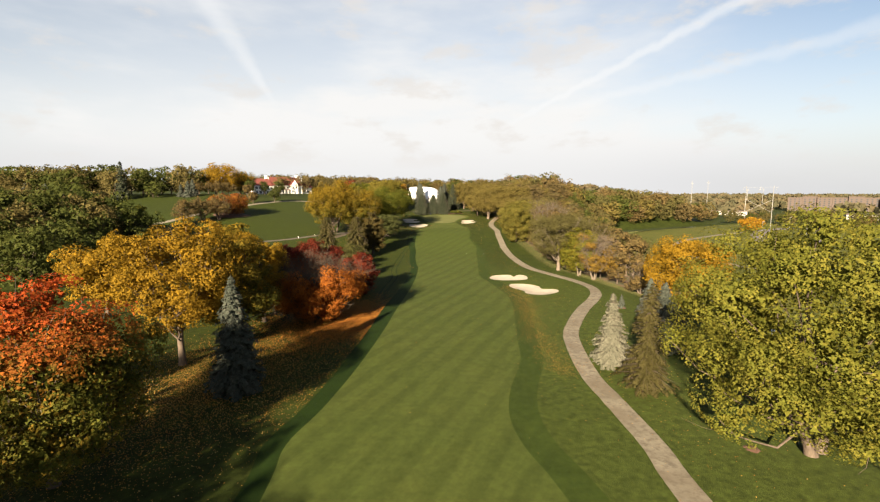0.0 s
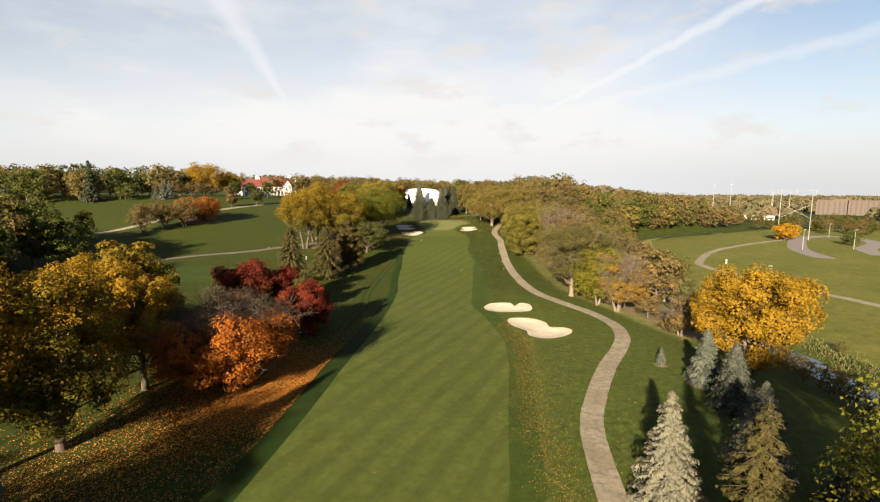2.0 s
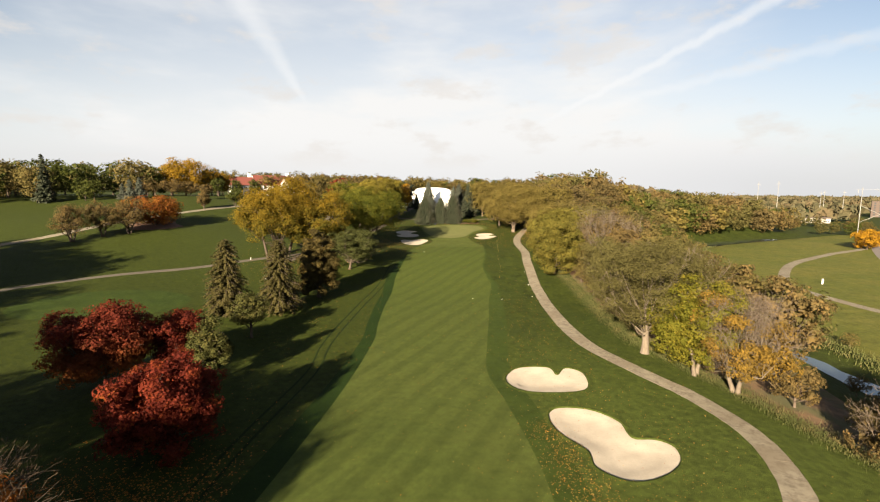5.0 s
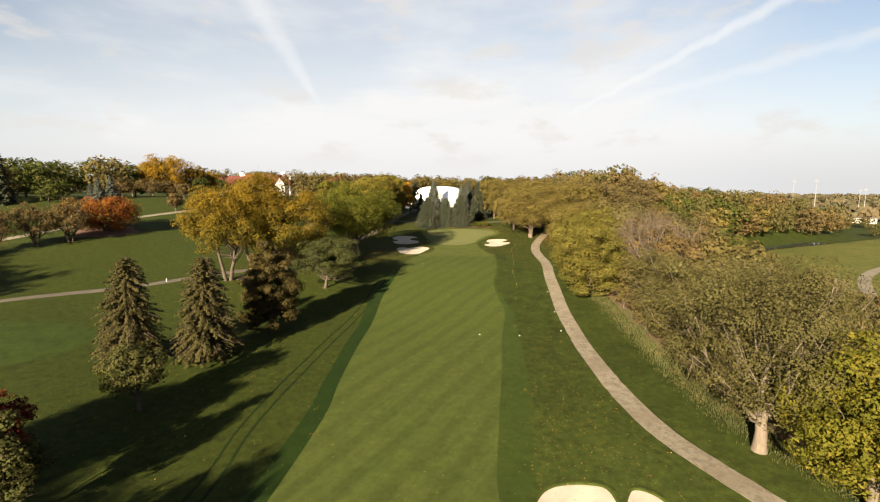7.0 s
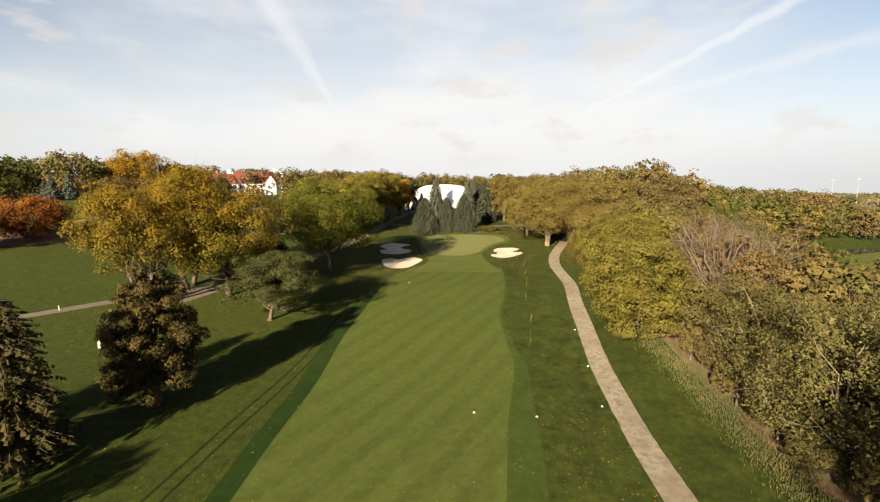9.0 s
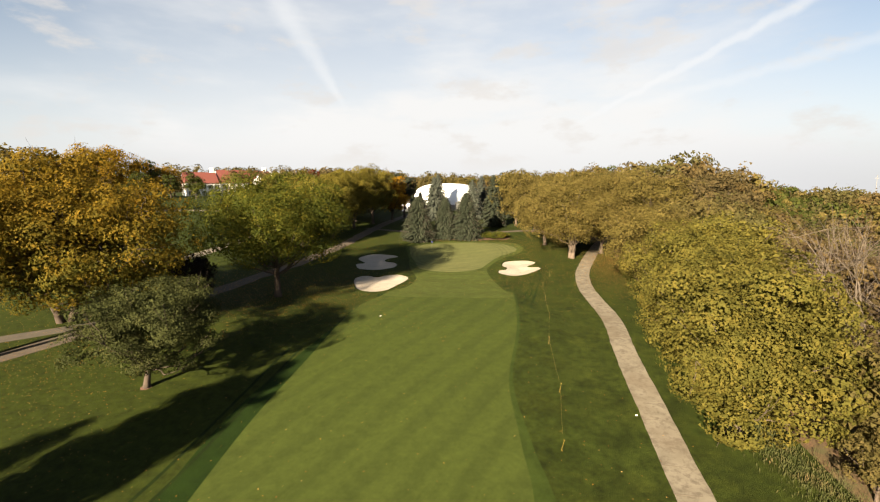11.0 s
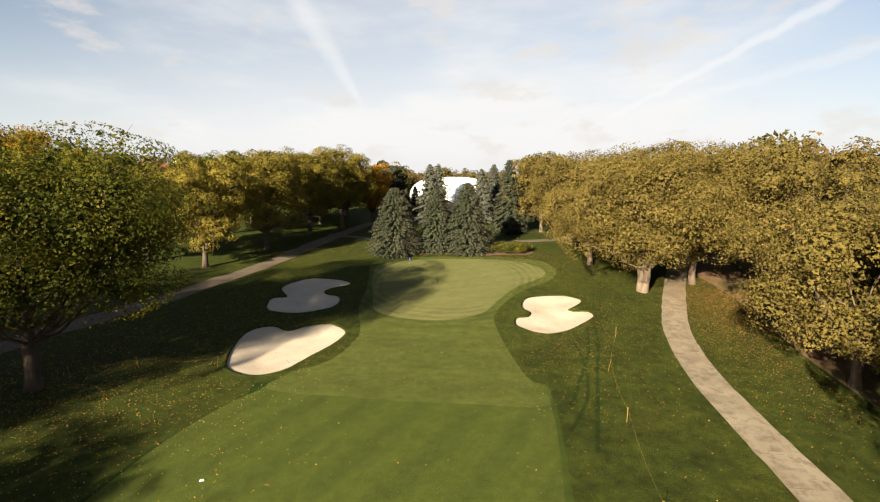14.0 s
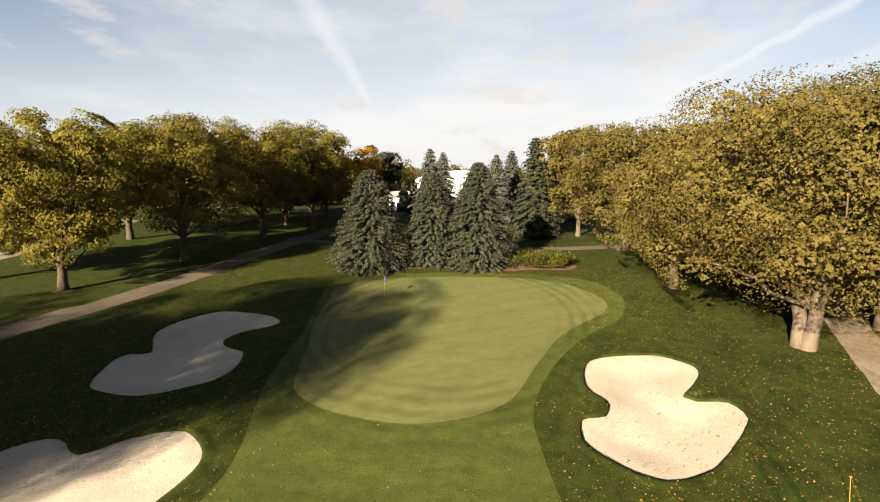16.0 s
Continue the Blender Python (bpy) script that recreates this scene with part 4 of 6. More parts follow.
def conifer(name, h, w, leaf, wood, label, seed=0, skirt=0.08, tiers=30, arms=11, sprays=7, droop=0.30, gap=0.12, size=0.62, power=0.85, group="", slim=0.62):
    """A spruce: a straight stem with drooping tiers of branches that carry flat sprays of needles."""
    rnd = np.random.RandomState(seed)
    root = new(name)
    tagged(root, label, "conifer", group)
    lean = rnd.randn(2) * 0.012 * h
    zz = np.linspace(-0.3, h * 0.985, 10)
    line = np.c_[lean[0] * (zz / h) ** 2, lean[1] * (zz / h) ** 2, zz]
    part("trunk", Heap().tube(line, np.linspace(0.016 * h + 0.05, 0.02, 10), 8).mesh("trunk", wood, True), root)
    br = Heap()
    cs, ns, al, sz = [], [], [], []
    for i in range(tiers):
        f = (i + 0.3 * rnd.rand()) / tiers
        z0 = h * (skirt + (0.985 - skirt) * f)
        reach = w / 2 * (1 - f) ** power * (0.84 + 0.30 * rnd.rand()) * min(1, 0.72 + 2.6 * f) + 0.06
        n = max(4, int(arms * (0.45 + 0.55 * (1 - f))))
        for j in range(n):
            if rnd.rand() < gap:
                continue
            a = 6.283 * (j + 0.7 * rnd.rand()) / n + i * 2.4
            rch = reach * (0.62 + 0.50 * rnd.rand())
            o = np.array([math.cos(a), math.sin(a), 0])
            dr = droop * rch * (1.15 - 0.9 * f) * (0.7 + 0.6 * rnd.rand())
            base_ = np.array([lean[0] * f * f, lean[1] * f * f, z0])
            u = np.linspace(0, 1, 5)
            ln = base_ + o * (u * rch)[:, None] + np.outer(-dr * u**1.5 + 0.22 * dr * u**4, [0, 0, 1])
            br.tube(ln[::2], [0.02 + 0.012 * rch, 0.015 + 0.006 * rch, 0.008], 3, False)
            m = max(2, int(sprays * (0.35 + 0.65 * rch / (w / 2))))
            for q in range(m):
                uu = 0.18 + 0.85 * (q + 0.6 * rnd.rand()) / m
                ctr = base_ + o * uu * rch + np.array([0, 0, -dr * uu**1.5])
                side = np.array([-o[1], o[0], 0])
                for sg in (-1, 1, 0):
                    wid = size * (0.6 + 0.6 * rnd.rand()) * (0.6 + 0.5 * rch / (w / 2))
                    if sg:
                        cs.append(ctr + side * sg * wid * (0.28 + 0.25 * rnd.rand()) + np.array([0, 0, -0.05 - 0.1 * rnd.rand()]))
                        ns.append(np.array([0, 0, 0.75]) + o * 0.6 + side * sg * 0.5 + rnd.randn(3) * 0.25)
                        al.append(o * 0.75 + side * sg * (0.45 + 0.4 * rnd.rand()) + np.array([0, 0, -0.45]) + rnd.randn(3) * 0.15)
                    else:
                        cs.append(ctr + np.array([0, 0, -0.22 * wid]))
                        ns.append(o * 0.9 + np.array([0, 0, 0.35]) + rnd.randn(3) * 0.3)
                        al.append(np.array([0, 0, -1.0]) + o * 0.5 + side * rnd.randn() * 0.5)
                    sz.append(wid)
    part("branchwork", br.mesh("branchwork", wood), root)["kind"] = "stuff"
    part("foliage", blades("foliage", np.array(cs), unit(np.array(ns)), np.array(sz), leaf, rnd, slim, np.array(al)), root)["kind"] = "stuff"
    return root


def stand(root, x, y, turn=0.0, scale=1.0, sink=0.0):
    """Sets a thing on the ground."""
    root.matrix_basis = pose(x, y, gz(x, y) - sink, 0, 0, turn) @ Matrix.Diagonal((scale, scale, scale, 1))
    return root


def again(root, x, y, turn, scale=1.0, tall=1.0):
    """A further copy of a thing that is made already."""
    return copy_thing(root, pose(x, y, gz(x, y), 0, 0, turn) @ Matrix.Diagonal((scale / root.scale[0], scale / root.scale[0], scale * tall / root.scale[2], 1)))

# ---- named trees ----
L_RUSTGOLD = foliage("rust_gold_leaves", [(0, (0.046, 0.034, 0.010)), (0.5, (0.090, 0.062, 0.013)), (1, (0.150, 0.096, 0.016))], 0.3)
L_TURN = foliage("turning_green_leaves", [(0, (0.0168, 0.0261, 0.0045)), (0.55, (0.0384, 0.0450, 0.0063)), (1, (0.1000, 0.0846, 0.0090))], 0.27)
L_CRIMSON = foliage("crimson_and_orange_leaves", [(0, (0.055, 0.022, 0.006)), (0.5, (0.110, 0.038, 0.009)), (1, (0.160, 0.072, 0.012))], 0.28,
                    high=(3.0, 8.0, [(0, (0.042, 0.009, 0.006)), (0.6, (0.100, 0.018, 0.010)), (1, (0.150, 0.040, 0.012))]))
L_REDORANGE = foliage("red_orange_leaves", [(0, (0.0555, 0.0176, 0.0060)), (0.5, (0.1147, 0.0412, 0.0090)), (1, (0.1591, 0.0902, 0.0120))], 0.28)

maple = stand(broadleaf("maple_tree", 18.4, 17.5, L_MAPLE, BARK, "big maple, red on top and green to gold below", 3, 0.0, 48, 46000, 0.25, lobe=0.31), -32.6, 35.5, 40)
yellow_big = stand(broadleaf("honey_locust", 21.4, 17.6, L_YELLOW, BARK, "tall spreading tree with golden yellow autumn leaves", 5, 0.19, 46, 32000, 0.28, lobe=0.27, trunk=0.42), -36.6, 62, 200)
stand(broadleaf("honey_locust", 15.5, 16, L_YELLOW, BARK, "golden yellow tree behind the taller yellow one", 7, 0.15, 26, 16000, 0.36, lobe=0.34), -63, 84, 80)
stand(conifer("blue_spruce", 14.9, 7.2, L_BLUE, BARK_DARK, "slender blue-grey spruce on leaf-strewn grass", 2, 0.04, 48, 20, 11, 0.34, 0.06, 0.58, 0.72), -25.3, 54.1)
for x, y, h, w, lf, sd in ((-40.5, 85, 18.8, 13.5, L_YELLOW, 8), (-33.4, 84.0, 16.6, 11, L_YELLOW, 9), (-32.4, 70, 19.6, 14, L_LOCUST, 10)):
    stand(broadleaf("honey_locust", h, w, lf, BARK_DARK, "golden yellow tree behind the spreading one" if lf is L_YELLOW else "dense green tree with yellow tips", sd, 0.14 if lf is L_YELLOW else 0.02, 36, 24000, 0.28, lobe=0.32, twigs=1), x, y, sd * 41)
# added tree, hidden from the flight path, to shade the ground by the maples
stand(broadleaf("honey_locust", 18.0, 15.5, L_LOCUST, BARK_DARK, "added unseen green-gold tree behind the yellow ones, for shade", 12, 0.05, 36, 20000, 0.36, lobe=0.32, twigs=1, core=2.6), -46.5, 98.5, 70)
stand(broadleaf("young_tree", 12.4, 7.5, L_TURN, BARK, "thin green tree beside the orange maple", 11, 0.15, 18, 8000, 0.32, lobe=0.40), -33.2, 89)
orange = stand(broadleaf("orange_maple", 13.6, 19.5, L_ORANGE, BARK_DARK, "half-bare orange maple over a carpet of fallen leaves", 13, 0.0, 64, 46000, 0.27, bare=0.40, lobe=0.27, twigs=14, stems=3, trunk=0.3, side=(0.46, -0.50, 1.25, 0.02), ends=14000), -23.6, 87.0, 0)
stand(broadleaf("red_maple", 11.0, 13.6, L_CRIMSON, BARK, "broad crimson maple turning orange at its foot", 17, 0.13, 52, 38000, 0.25, lobe=0.29, trunk=0.24, point=0.22, fill=0.62), -37.0, 121.8)
stand(broadleaf("red_maple", 9.2, 9.0, L_RED, BARK, "smaller dark red maple behind the broad one", 18, 0.20, 36, 20000, 0.24, lobe=0.32, trunk=0.18, point=0.2), -30.5, 127.5)
crimson = stand(broadleaf("red_maple", 10.0, 11.3, L_RED, BARK, "dense round crimson maple", 19, 0.03, 48, 34000, 0.25, lobe=0.29, point=0.25, fill=0.62), -20.4, 109.6)
stand(conifer("spruce", 15.2, 9.6, L_OLIVE_SPRUCE, BARK_DARK, "thinning olive-brown spruce with drooping branches", 23, 0.06, 46, 17, 14, 0.5, 0.12, 0.52, 0.40), -38.8, 154.8)
stand(conifer("spruce", 15.2, 9.2, L_OLIVE_SPRUCE, BARK_DARK, "olive-brown spruce with a bare foot on mulch", 24, 0.14, 46, 17, 14, 0.45, 0.12, 0.52, 0.40), -29.3, 157.6)
stand(broadleaf("young_tree", 8.5, 6.8, L_SMALL, BARK_DARK, "small olive-green tree with a thin trunk", 29, 0.2, 20, 9000, 0.24, lobe=0.40, point=0.5), -28.0, 142.4)
stand(broadleaf("young_tree", 8.7, 6.4, L_SMALL, BARK_DARK, "small olive-green tree near the crimson maples", 31, 0.2, 20, 9000, 0.24, lobe=0.40, point=0.5), -25.0, 125.3)
stand(broadleaf("upright_beech", 16.4, 12.0, L_BROWN, BARK_DARK, "dense brown-green upright tree, leafy to the ground", 37, 0.0, 80, 64000, 0.21, lobe=0.21, point=0.56, fill=0.62, core=2.8, clumps=14), -25.2, 169.6)
stand(broadleaf("pine_tree", 13.6, 17.0, L_PINE, BARK_DARK, "leaning grey-green pine with flat tiers of needles", 41, 0.05, 60, 62000, 0.21, lobe=0.25, flat=0.45, slim=0.5, lean=(2.2, 1.0), squat=0.95, fill=0.45, twigs=3), -24.6, 194.6)
stand(broadleaf("honey_locust", 21.8, 20.5, L_LOCUST, BARK_DARK, "airy golden honey locust with forked trunks", 43, 0.27, 50, 36000, 0.27, lobe=0.28, stems=2, splay=0.12), -47.6, 195.1)
stand(broadleaf("honey_locust", 23.8, 23, L_LOCUST, BARK_DARK, "tall golden honey locust, greener inside", 47, 0.24, 44, 32000, 0.29, lobe=0.30, stems=2), -48.0, 207.6)
stand(broadleaf("honey_locust", 22.8, 23.5, L_LOCUST, BARK_DARK, "green-gold honey locust behind the golden ones", 48, 0.10, 44, 34000, 0.29, lobe=0.29), -37.5, 204.0)
stand(broadleaf("linden_tree", 20.8, 25.5, L_TURN, BARK_DARK, "wide dark green tree turning yellow, on a leaf-strewn bank", 53, 0.23, 64, 96000, 0.20, lobe=0.29, trunk=0.45, twigs=1), -25.2, 224.2)
stand(broadleaf("dark_tree", 8.8, 8.2, L_DARK, BARK_DARK, "small round nearly black-leaved tree", 59, 0.14, 24, 12000, 0.27, lobe=0.40), -35.0, 215.5)
ROW = [(-36.9, 259.3, 17.9, 14.5, L_PARK, 61), (-46.5, 258.5, 16.7, 13, L_PARK, 62), (-34.4, 272.6, 20.0, 17, L_PARK, 63), (-33.6, 288.5, 19.4, 16.5, L_PARK, 64), (-31.0, 300.0, 20.0, 16.5, L_PARK, 65),
       (-49, 279, 18.5, 15, L_TURN, 66), (-43, 303, 18.5, 15, L_PARK, 68)]
for x, y, h, w, lf, sd in ROW:
    stand(broadleaf("maple_tree", h, w, lf, BARK_DARK, "yellow-green park maple along the gravel road", sd, 0.13, 44, 44000 if sd in (61, 63, 64, 65) else 20000, 0.25 if sd in (61, 63, 64, 65) else 0.33, lobe=0.28, twigs=1, core=1.3, group="trees along the road"), x, y, sd * 37)
stand(broadleaf("orange_tree", 16.4, 13.5, L_AMBER, BARK_DARK, "bright orange tree at the end of the road", 71, 0.10, 30, 12000, 0.34, lobe=0.34), -27.4, 312.0)
stand(broadleaf("pine_tree", 18.0, 9, L_SPRUCE, BARK_DARK, "dark green pine behind the orange tree", 72, 0.2, 26, 5200, 0.42, lobe=0.34, flat=0.5), -25.2, 322.0)
OAKS = [(27.4, 259.2, 19.2, 24.5, 73, 98000, 0.55), (34.8, 263.4, 19.8, 21, 74, 44000, 0.4), (21.2, 291.5, 19.2, 19.5, 75, 24000, 0.4), (15.9, 303.5, 19.2, 17, 76, 18000, 0.35), (31.0, 278.0, 19.6, 20, 77, 21000, 0.4),
        (43.5, 257.0, 19.6, 19, 78, 30000, 0.4), (45, 275, 18.5, 19, 79, 10000, 0.4), (33, 300, 17.5, 18, 80, 9000, 0.4), (22.5, 272.5, 17.5, 17, 81, 24000, 0.36)]
for x, y, h, w, sd, n, tk in OAKS:
    near_ = n > 50000
    stand(broadleaf("oak_tree", h, w, L_OAK, BARK_PALE if near_ else BARK, "broad old oak with grey-green and bronze leaves", sd, 0.13 if near_ else 0.12, 90 if near_ else 54, n, 0.225 if near_ else 0.22 if n > 40000 else 0.27 if n > 20000 else 0.4, lobe=0.26, twigs=1, every=3 if near_ else 1, fine=0.85 if near_ else 1.1, trunk=tk, stems=2 if near_ else 1, splay=0.05, boxy=2.1 if near_ else 2.7, rise=0.02 if near_ else 0.2, fill=0.64, group="oaks beside the green"), x, y, sd * 53)
stand(broadleaf("ash_tree", 16.2, 17, L_GOLD, BARK_PALE, "dense green-gold tree overhanging the cart path", 83, 0.02, 50, 50000, 0.25, lobe=0.29, twigs=1, every=3), 32.6, 194.2)
BELT = [(34.6, 206.0, 12.8, 15, L_GOLD, 82, 0, 30000), (37.2, 217, 16, 18, L_GOLD, 84, 0, 50000), (37.6, 236, 16.5, 18, L_OAK, 85, 0, 46000), (46, 226, 17, 16, L_GOLD, 86, 0, 12000), (48, 203, 21.5, 24, L_RUST, 87, 0.72, 10000), (42, 188, 11, 12, L_OLIVE, 88, 0, 10000),
        (46, 242, 18, 16, L_OLIVE, 89, 0.1, 12000), (55, 215, 19, 17, L_RUST, 90, 0.6, 7000)]
for x, y, h, w, lf, sd, br, n in BELT:
    stand(broadleaf("bare_tree" if br > 0.5 else "woodland_tree", h, w, lf, BARK_BARE if br > 0.4 else BARK, "nearly bare pale-barked tree in the creek wood" if br > 0.5 else "green-gold tree in the creek wood", sd, 0.04, 40, n, 0.21 if n >= 30000 else 0.27 if n >= 20000 else 0.36, bare=br, lobe=0.30, twigs=9 if br > 0.4 else 1, ends=7000 if br > 0.4 else 0, trunk=0.7 if br > 0.4 else 0.0, group="trees of the creek wood"), x, y, sd * 31)
GREYS = [(37.2, 141.0, 20.0, 19.5, 91, 44000, 1), (44, 152, 18.5, 18, 92, 24000, 1), (41, 165, 16, 17, 93, 21000, 1), (42, 178, 15.0, 15.5, 94, 17000, 1), (53, 160, 18.5, 19, 95, 11000, 2), (54, 182, 14.5, 17, 96, 11000, 1), (52, 172, 15, 16, 97, 10000, 1)]
for x, y, h, w, sd, n, st in GREYS:
    stand(broadleaf("willow_tree", h, w, L_GREY, BARK_BARE, "gnarled pale-barked willow with thin grey-green leaves", sd, 0.12 if sd == 91 else 0.08, 54, n, 0.21 if sd == 91 else 0.25, bare=0.20 if sd == 91 else 0.10 if st > 1 else 0.0, lobe=0.25, trunk=0.52 if sd == 91 else 0.46, stems=st, fine=0.95, twigs=5 if sd == 91 else 2, every=3 if sd == 91 else 1, core=1.1 if sd == 91 else 1.3, rise=0.30, group="willows along the creek"), x, y, sd * 29)
stand(broadleaf("woodland_tree", 14.6, 13, L_BANK, BARK_BARE, "green-gold tree at the edge of the creek bank", 101, 0.0, 40, 36000, 0.25, lobe=0.31, stems=2, twigs=1), 41.6, 133.6)
stand(broadleaf("bare_tree", 15.2, 13.5, L_RUSTGOLD, BARK_BARE, "half-bare tree with rust leaves and pale forked stems", 103, 0.06, 40, 13000, 0.22, bare=0.62, lobe=0.30, stems=3, twigs=8, ends=9000, twig=BARK), 44.4, 128.6)
stand(broadleaf("yellow_tree", 18.6, 17.0, L_YELLOW, BARK, "wide golden yellow tree beside the creek", 107, 0.08, 44, 36000, 0.29, lobe=0.30, stems=2), 54.0, 97.5)
stand(broadleaf("bare_tree", 9.3, 8.5, L_RUST, BARK_PALE, "small rust-brown thicket tree on the bank", 109, 0.02, 26, 8000, 0.27, bare=0.35, lobe=0.34, stems=3, twigs=8), 51.0, 113.5)
stand(conifer("pale_spruce", 10.8, 6.4, L_PALE, BARK_DARK, "pale silver-grey spruce beside the cart path", 111, 0.06, 34, 14, 13, 0.22, 0.08, 0.46, 0.75), 24.7, 63.0)
stand(conifer("spruce", 14.2, 7.0, L_OLIVE_SPRUCE, BARK_DARK, "olive spruce with drooping branches beside the path", 112, 0.05, 36, 13, 14, 0.32, 0.10, 0.46, 0.68), 25.8, 54.6)
for x, y, h, w, sd in ((42.1, 89.0, 8.2, 5.4, 113), (41.4, 81.6, 8.8, 6.2, 114), (36.5, 69.5, 9.0, 6.4, 115), (40.5, 63, 8.0, 6.0, 116)):
    stand(conifer("blue_spruce", h, w, L_BLUE, BARK_DARK, "young blue spruce on a mulch ring above the creek", sd, 0.02, 38, 19, 10, 0.28, 0.03, 0.5, 0.72, group="young blue spruces"), x, y)
stand(conifer("blue_spruce", 3.1, 2.1, L_BLUE, BARK_DARK, "small newly planted spruce on a mulch ring", 117, 0.06, 16, 9, 5, 0.2, 0.04, 0.35), 39.3, 96.0)
stand(broadleaf("cottonwood", 24.6, 27, L_COTTON, BARK, "huge cottonwood with yellow-green leaves down to the grass", 119, 0.0, 96, 100000, 0.25, fine=1.0, lobe=0.23, trunk=0.55, stems=2, fill=0.64, twigs=1, every=3), 36.0, 40.5)
for x, y, h, w, sd, lf in ((-11.0, 276.2, 12.2, 10.2, 121, L_SPRUCE), (-4.2, 279.8, 11.6, 7.6, 122, L_SPRUCE), (1.9, 279.4, 12.9, 9.4, 123, L_SPRUCE)):
    stand(conifer("spruce", h, w, lf, BARK_DARK, "dense grey-green spruce in the mulch bed behind the green", sd, 0.0, 66, 34, 15, 0.26, 0.0, 0.36, 0.46, "spruces behind the green"), x, y)
for x, y, h, w, sd, lf in ((-13.2, 318, 16.0, 10, 124, L_BLUE), (-15.5, 344, 16.5, 10.5, 125, L_BLUE), (0.6, 320.5, 14.8, 9.0, 126, L_BLUE), (3.2, 332, 16.0, 9.5, 127, L_BLUE), (8.6, 302, 17, 9.5, 128, L_SPRUCE), (14, 327, 17, 9.5, 129, L_SPRUCE), (-22, 338, 9, 4, 130, L_SPRUCE), (-26, 342, 8, 4, 131, L_SPRUCE)):
    stand(conifer("blue_spruce" if lf is L_BLUE else "spruce", h, w, lf, BARK_DARK, "tall blue-grey spruce beyond the green" if lf is L_BLUE else "tall green spruce beyond the green", sd, 0.02, 40, 18, 9, 0.28, 0.02, 0.72, 0.58, "spruces beyond the green"), x, y)

# ---- the hill with the clubhouse ----
stand(broadleaf("columnar_tree", 12.8, 6.0, L_TURN, BARK_DARK, "slim upright tree turning yellow beside the path", 141, 0.14, 28, 6500, 0.33, lobe=0.42, point=0.3), -118.9, 180)
for x, y, sd in ((-112.5, 200.5, 142), (-108.6, 207.8, 143), (-103.5, 213, 144)):
    stand(broadleaf("crab_apple", 12.4, 11.5, L_RUST, BARK_DARK, "thin brown multi-stemmed ornamental tree", sd, 0.14, 30, 7000, 0.27, lobe=0.32, stems=3, twigs=6, point=0.25, group="brown ornamental trees"), x, y)
stand(broadleaf("red_bush", 10.6, 20, L_REDORANGE, BARK_DARK, "wide low clump of red and orange shrubs on mulch", 145, 0.0, 56, 15000, 0.36, lobe=0.26, stems=3, fill=0.66), -104, 226)
for x, y, h, w, lf, sd in ((-108, 264, 7.5, 5.5, L_RUST, 146), (-99.5, 275, 9, 8, L_GREEN, 147), (-125, 326, 10, 7, L_GREEN, 148), (-115, 328, 10.5, 8, L_GREEN, 149), (-131.5, 318, 10.5, 8, L_GREEN, 152), (-122, 290, 8, 6, L_RUST, 153), (-150, 306, 9, 12, L_RUST, 154), (-160, 300, 9, 12, L_RUST, 159), (-144, 312, 8, 10, L_RUST, 160)):
    stand(broadleaf("lawn_tree", h, w, lf, BARK_DARK, "small lawn tree near the clubhouse", sd, 0.15, 20, 3600, 0.36, lobe=0.40, group="lawn trees"), x, y)
stand(broadleaf("yellow_tree", 21.5, 31, L_YELLOW, BARK, "big golden tree beside the clubhouse", 155, 0.06, 44, 15000, 0.52, lobe=0.28), -153, 322)
stand(broadleaf("yellow_tree", 15.5, 15, L_YELLOW, BARK, "golden tree close to the clubhouse gable", 156, 0.15, 28, 7000, 0.46, lobe=0.34), -150, 352)
stand(broadleaf("pine_tree", 18, 13, L_GREEN, BARK_DARK, "dark green tree between the golden ones", 157, 0.1, 24, 4000, 0.55, lobe=0.34), -147, 338)
stand(broadleaf("red_maple", 15, 15, L_RED, BARK_DARK, "dark red maple on the hill", 158, 0.1, 22, 3600, 0.6, lobe=0.36), -64, 325)

# ---- prototypes for the woods and their copies ----
rng = np.random.RandomState(77)
KINDS = {}
for nm, lf, sd, h, w, br in (("olive", L_OLIVE, 201, 15, 13, 0.05), ("gold", L_WOOD, 202, 15, 13, 0), ("green", L_GREEN, 203, 16, 14, 0), ("rust", L_RUST, 204, 14, 13, 0.3), ("grey", L_GREY, 205, 14, 13, 0.1),
                             ("oak", L_OAK, 206, 16, 15, 0), ("orange", L_ORANGE, 207, 13, 11, 0.05), ("turning", L_OLIVE, 208, 15, 13, 0)):
    KINDS[nm] = broadleaf("woodland_tree", h, w, lf, BARK, {"olive": "olive-green tree in the woods", "gold": "green-gold woodland tree in autumn", "green": "dark green tree in the woods", "rust": "rust-brown half-bare tree in the woods",
                          "grey": "grey-green tree in the woods", "oak": "bronze-green oak of the woods", "orange": "orange autumn tree in the woods", "turning": "green tree turning yellow in the woods"}[nm], sd, 0.06, 36, 4000, 0.48, bare=br, lobe=0.30, twigs=1 if br else 0, sides=3, every=2, clumps=8, group="woodland trees")
LIGHT = {}
for nm, lf, sd in (("olive", L_OLIVE, 221), ("gold", L_WOOD, 222), ("green", L_GREEN, 223), ("rust", L_RUST, 224), ("grey", L_GREY, 225), ("oak", L_OAK, 226), ("orange", L_ORANGE, 227), ("turning", L_OLIVE, 228)):
    LIGHT[nm] = broadleaf("woodland_tree", 15, 14, lf, BARK, nm + "-coloured autumn tree of the distant woods", sd, 0.04, 24, 1300, 0.74, lobe=0.36, twigs=0, sides=3, every=5, clumps=6, fine=1.2, core=1.5, group="distant woodland trees")
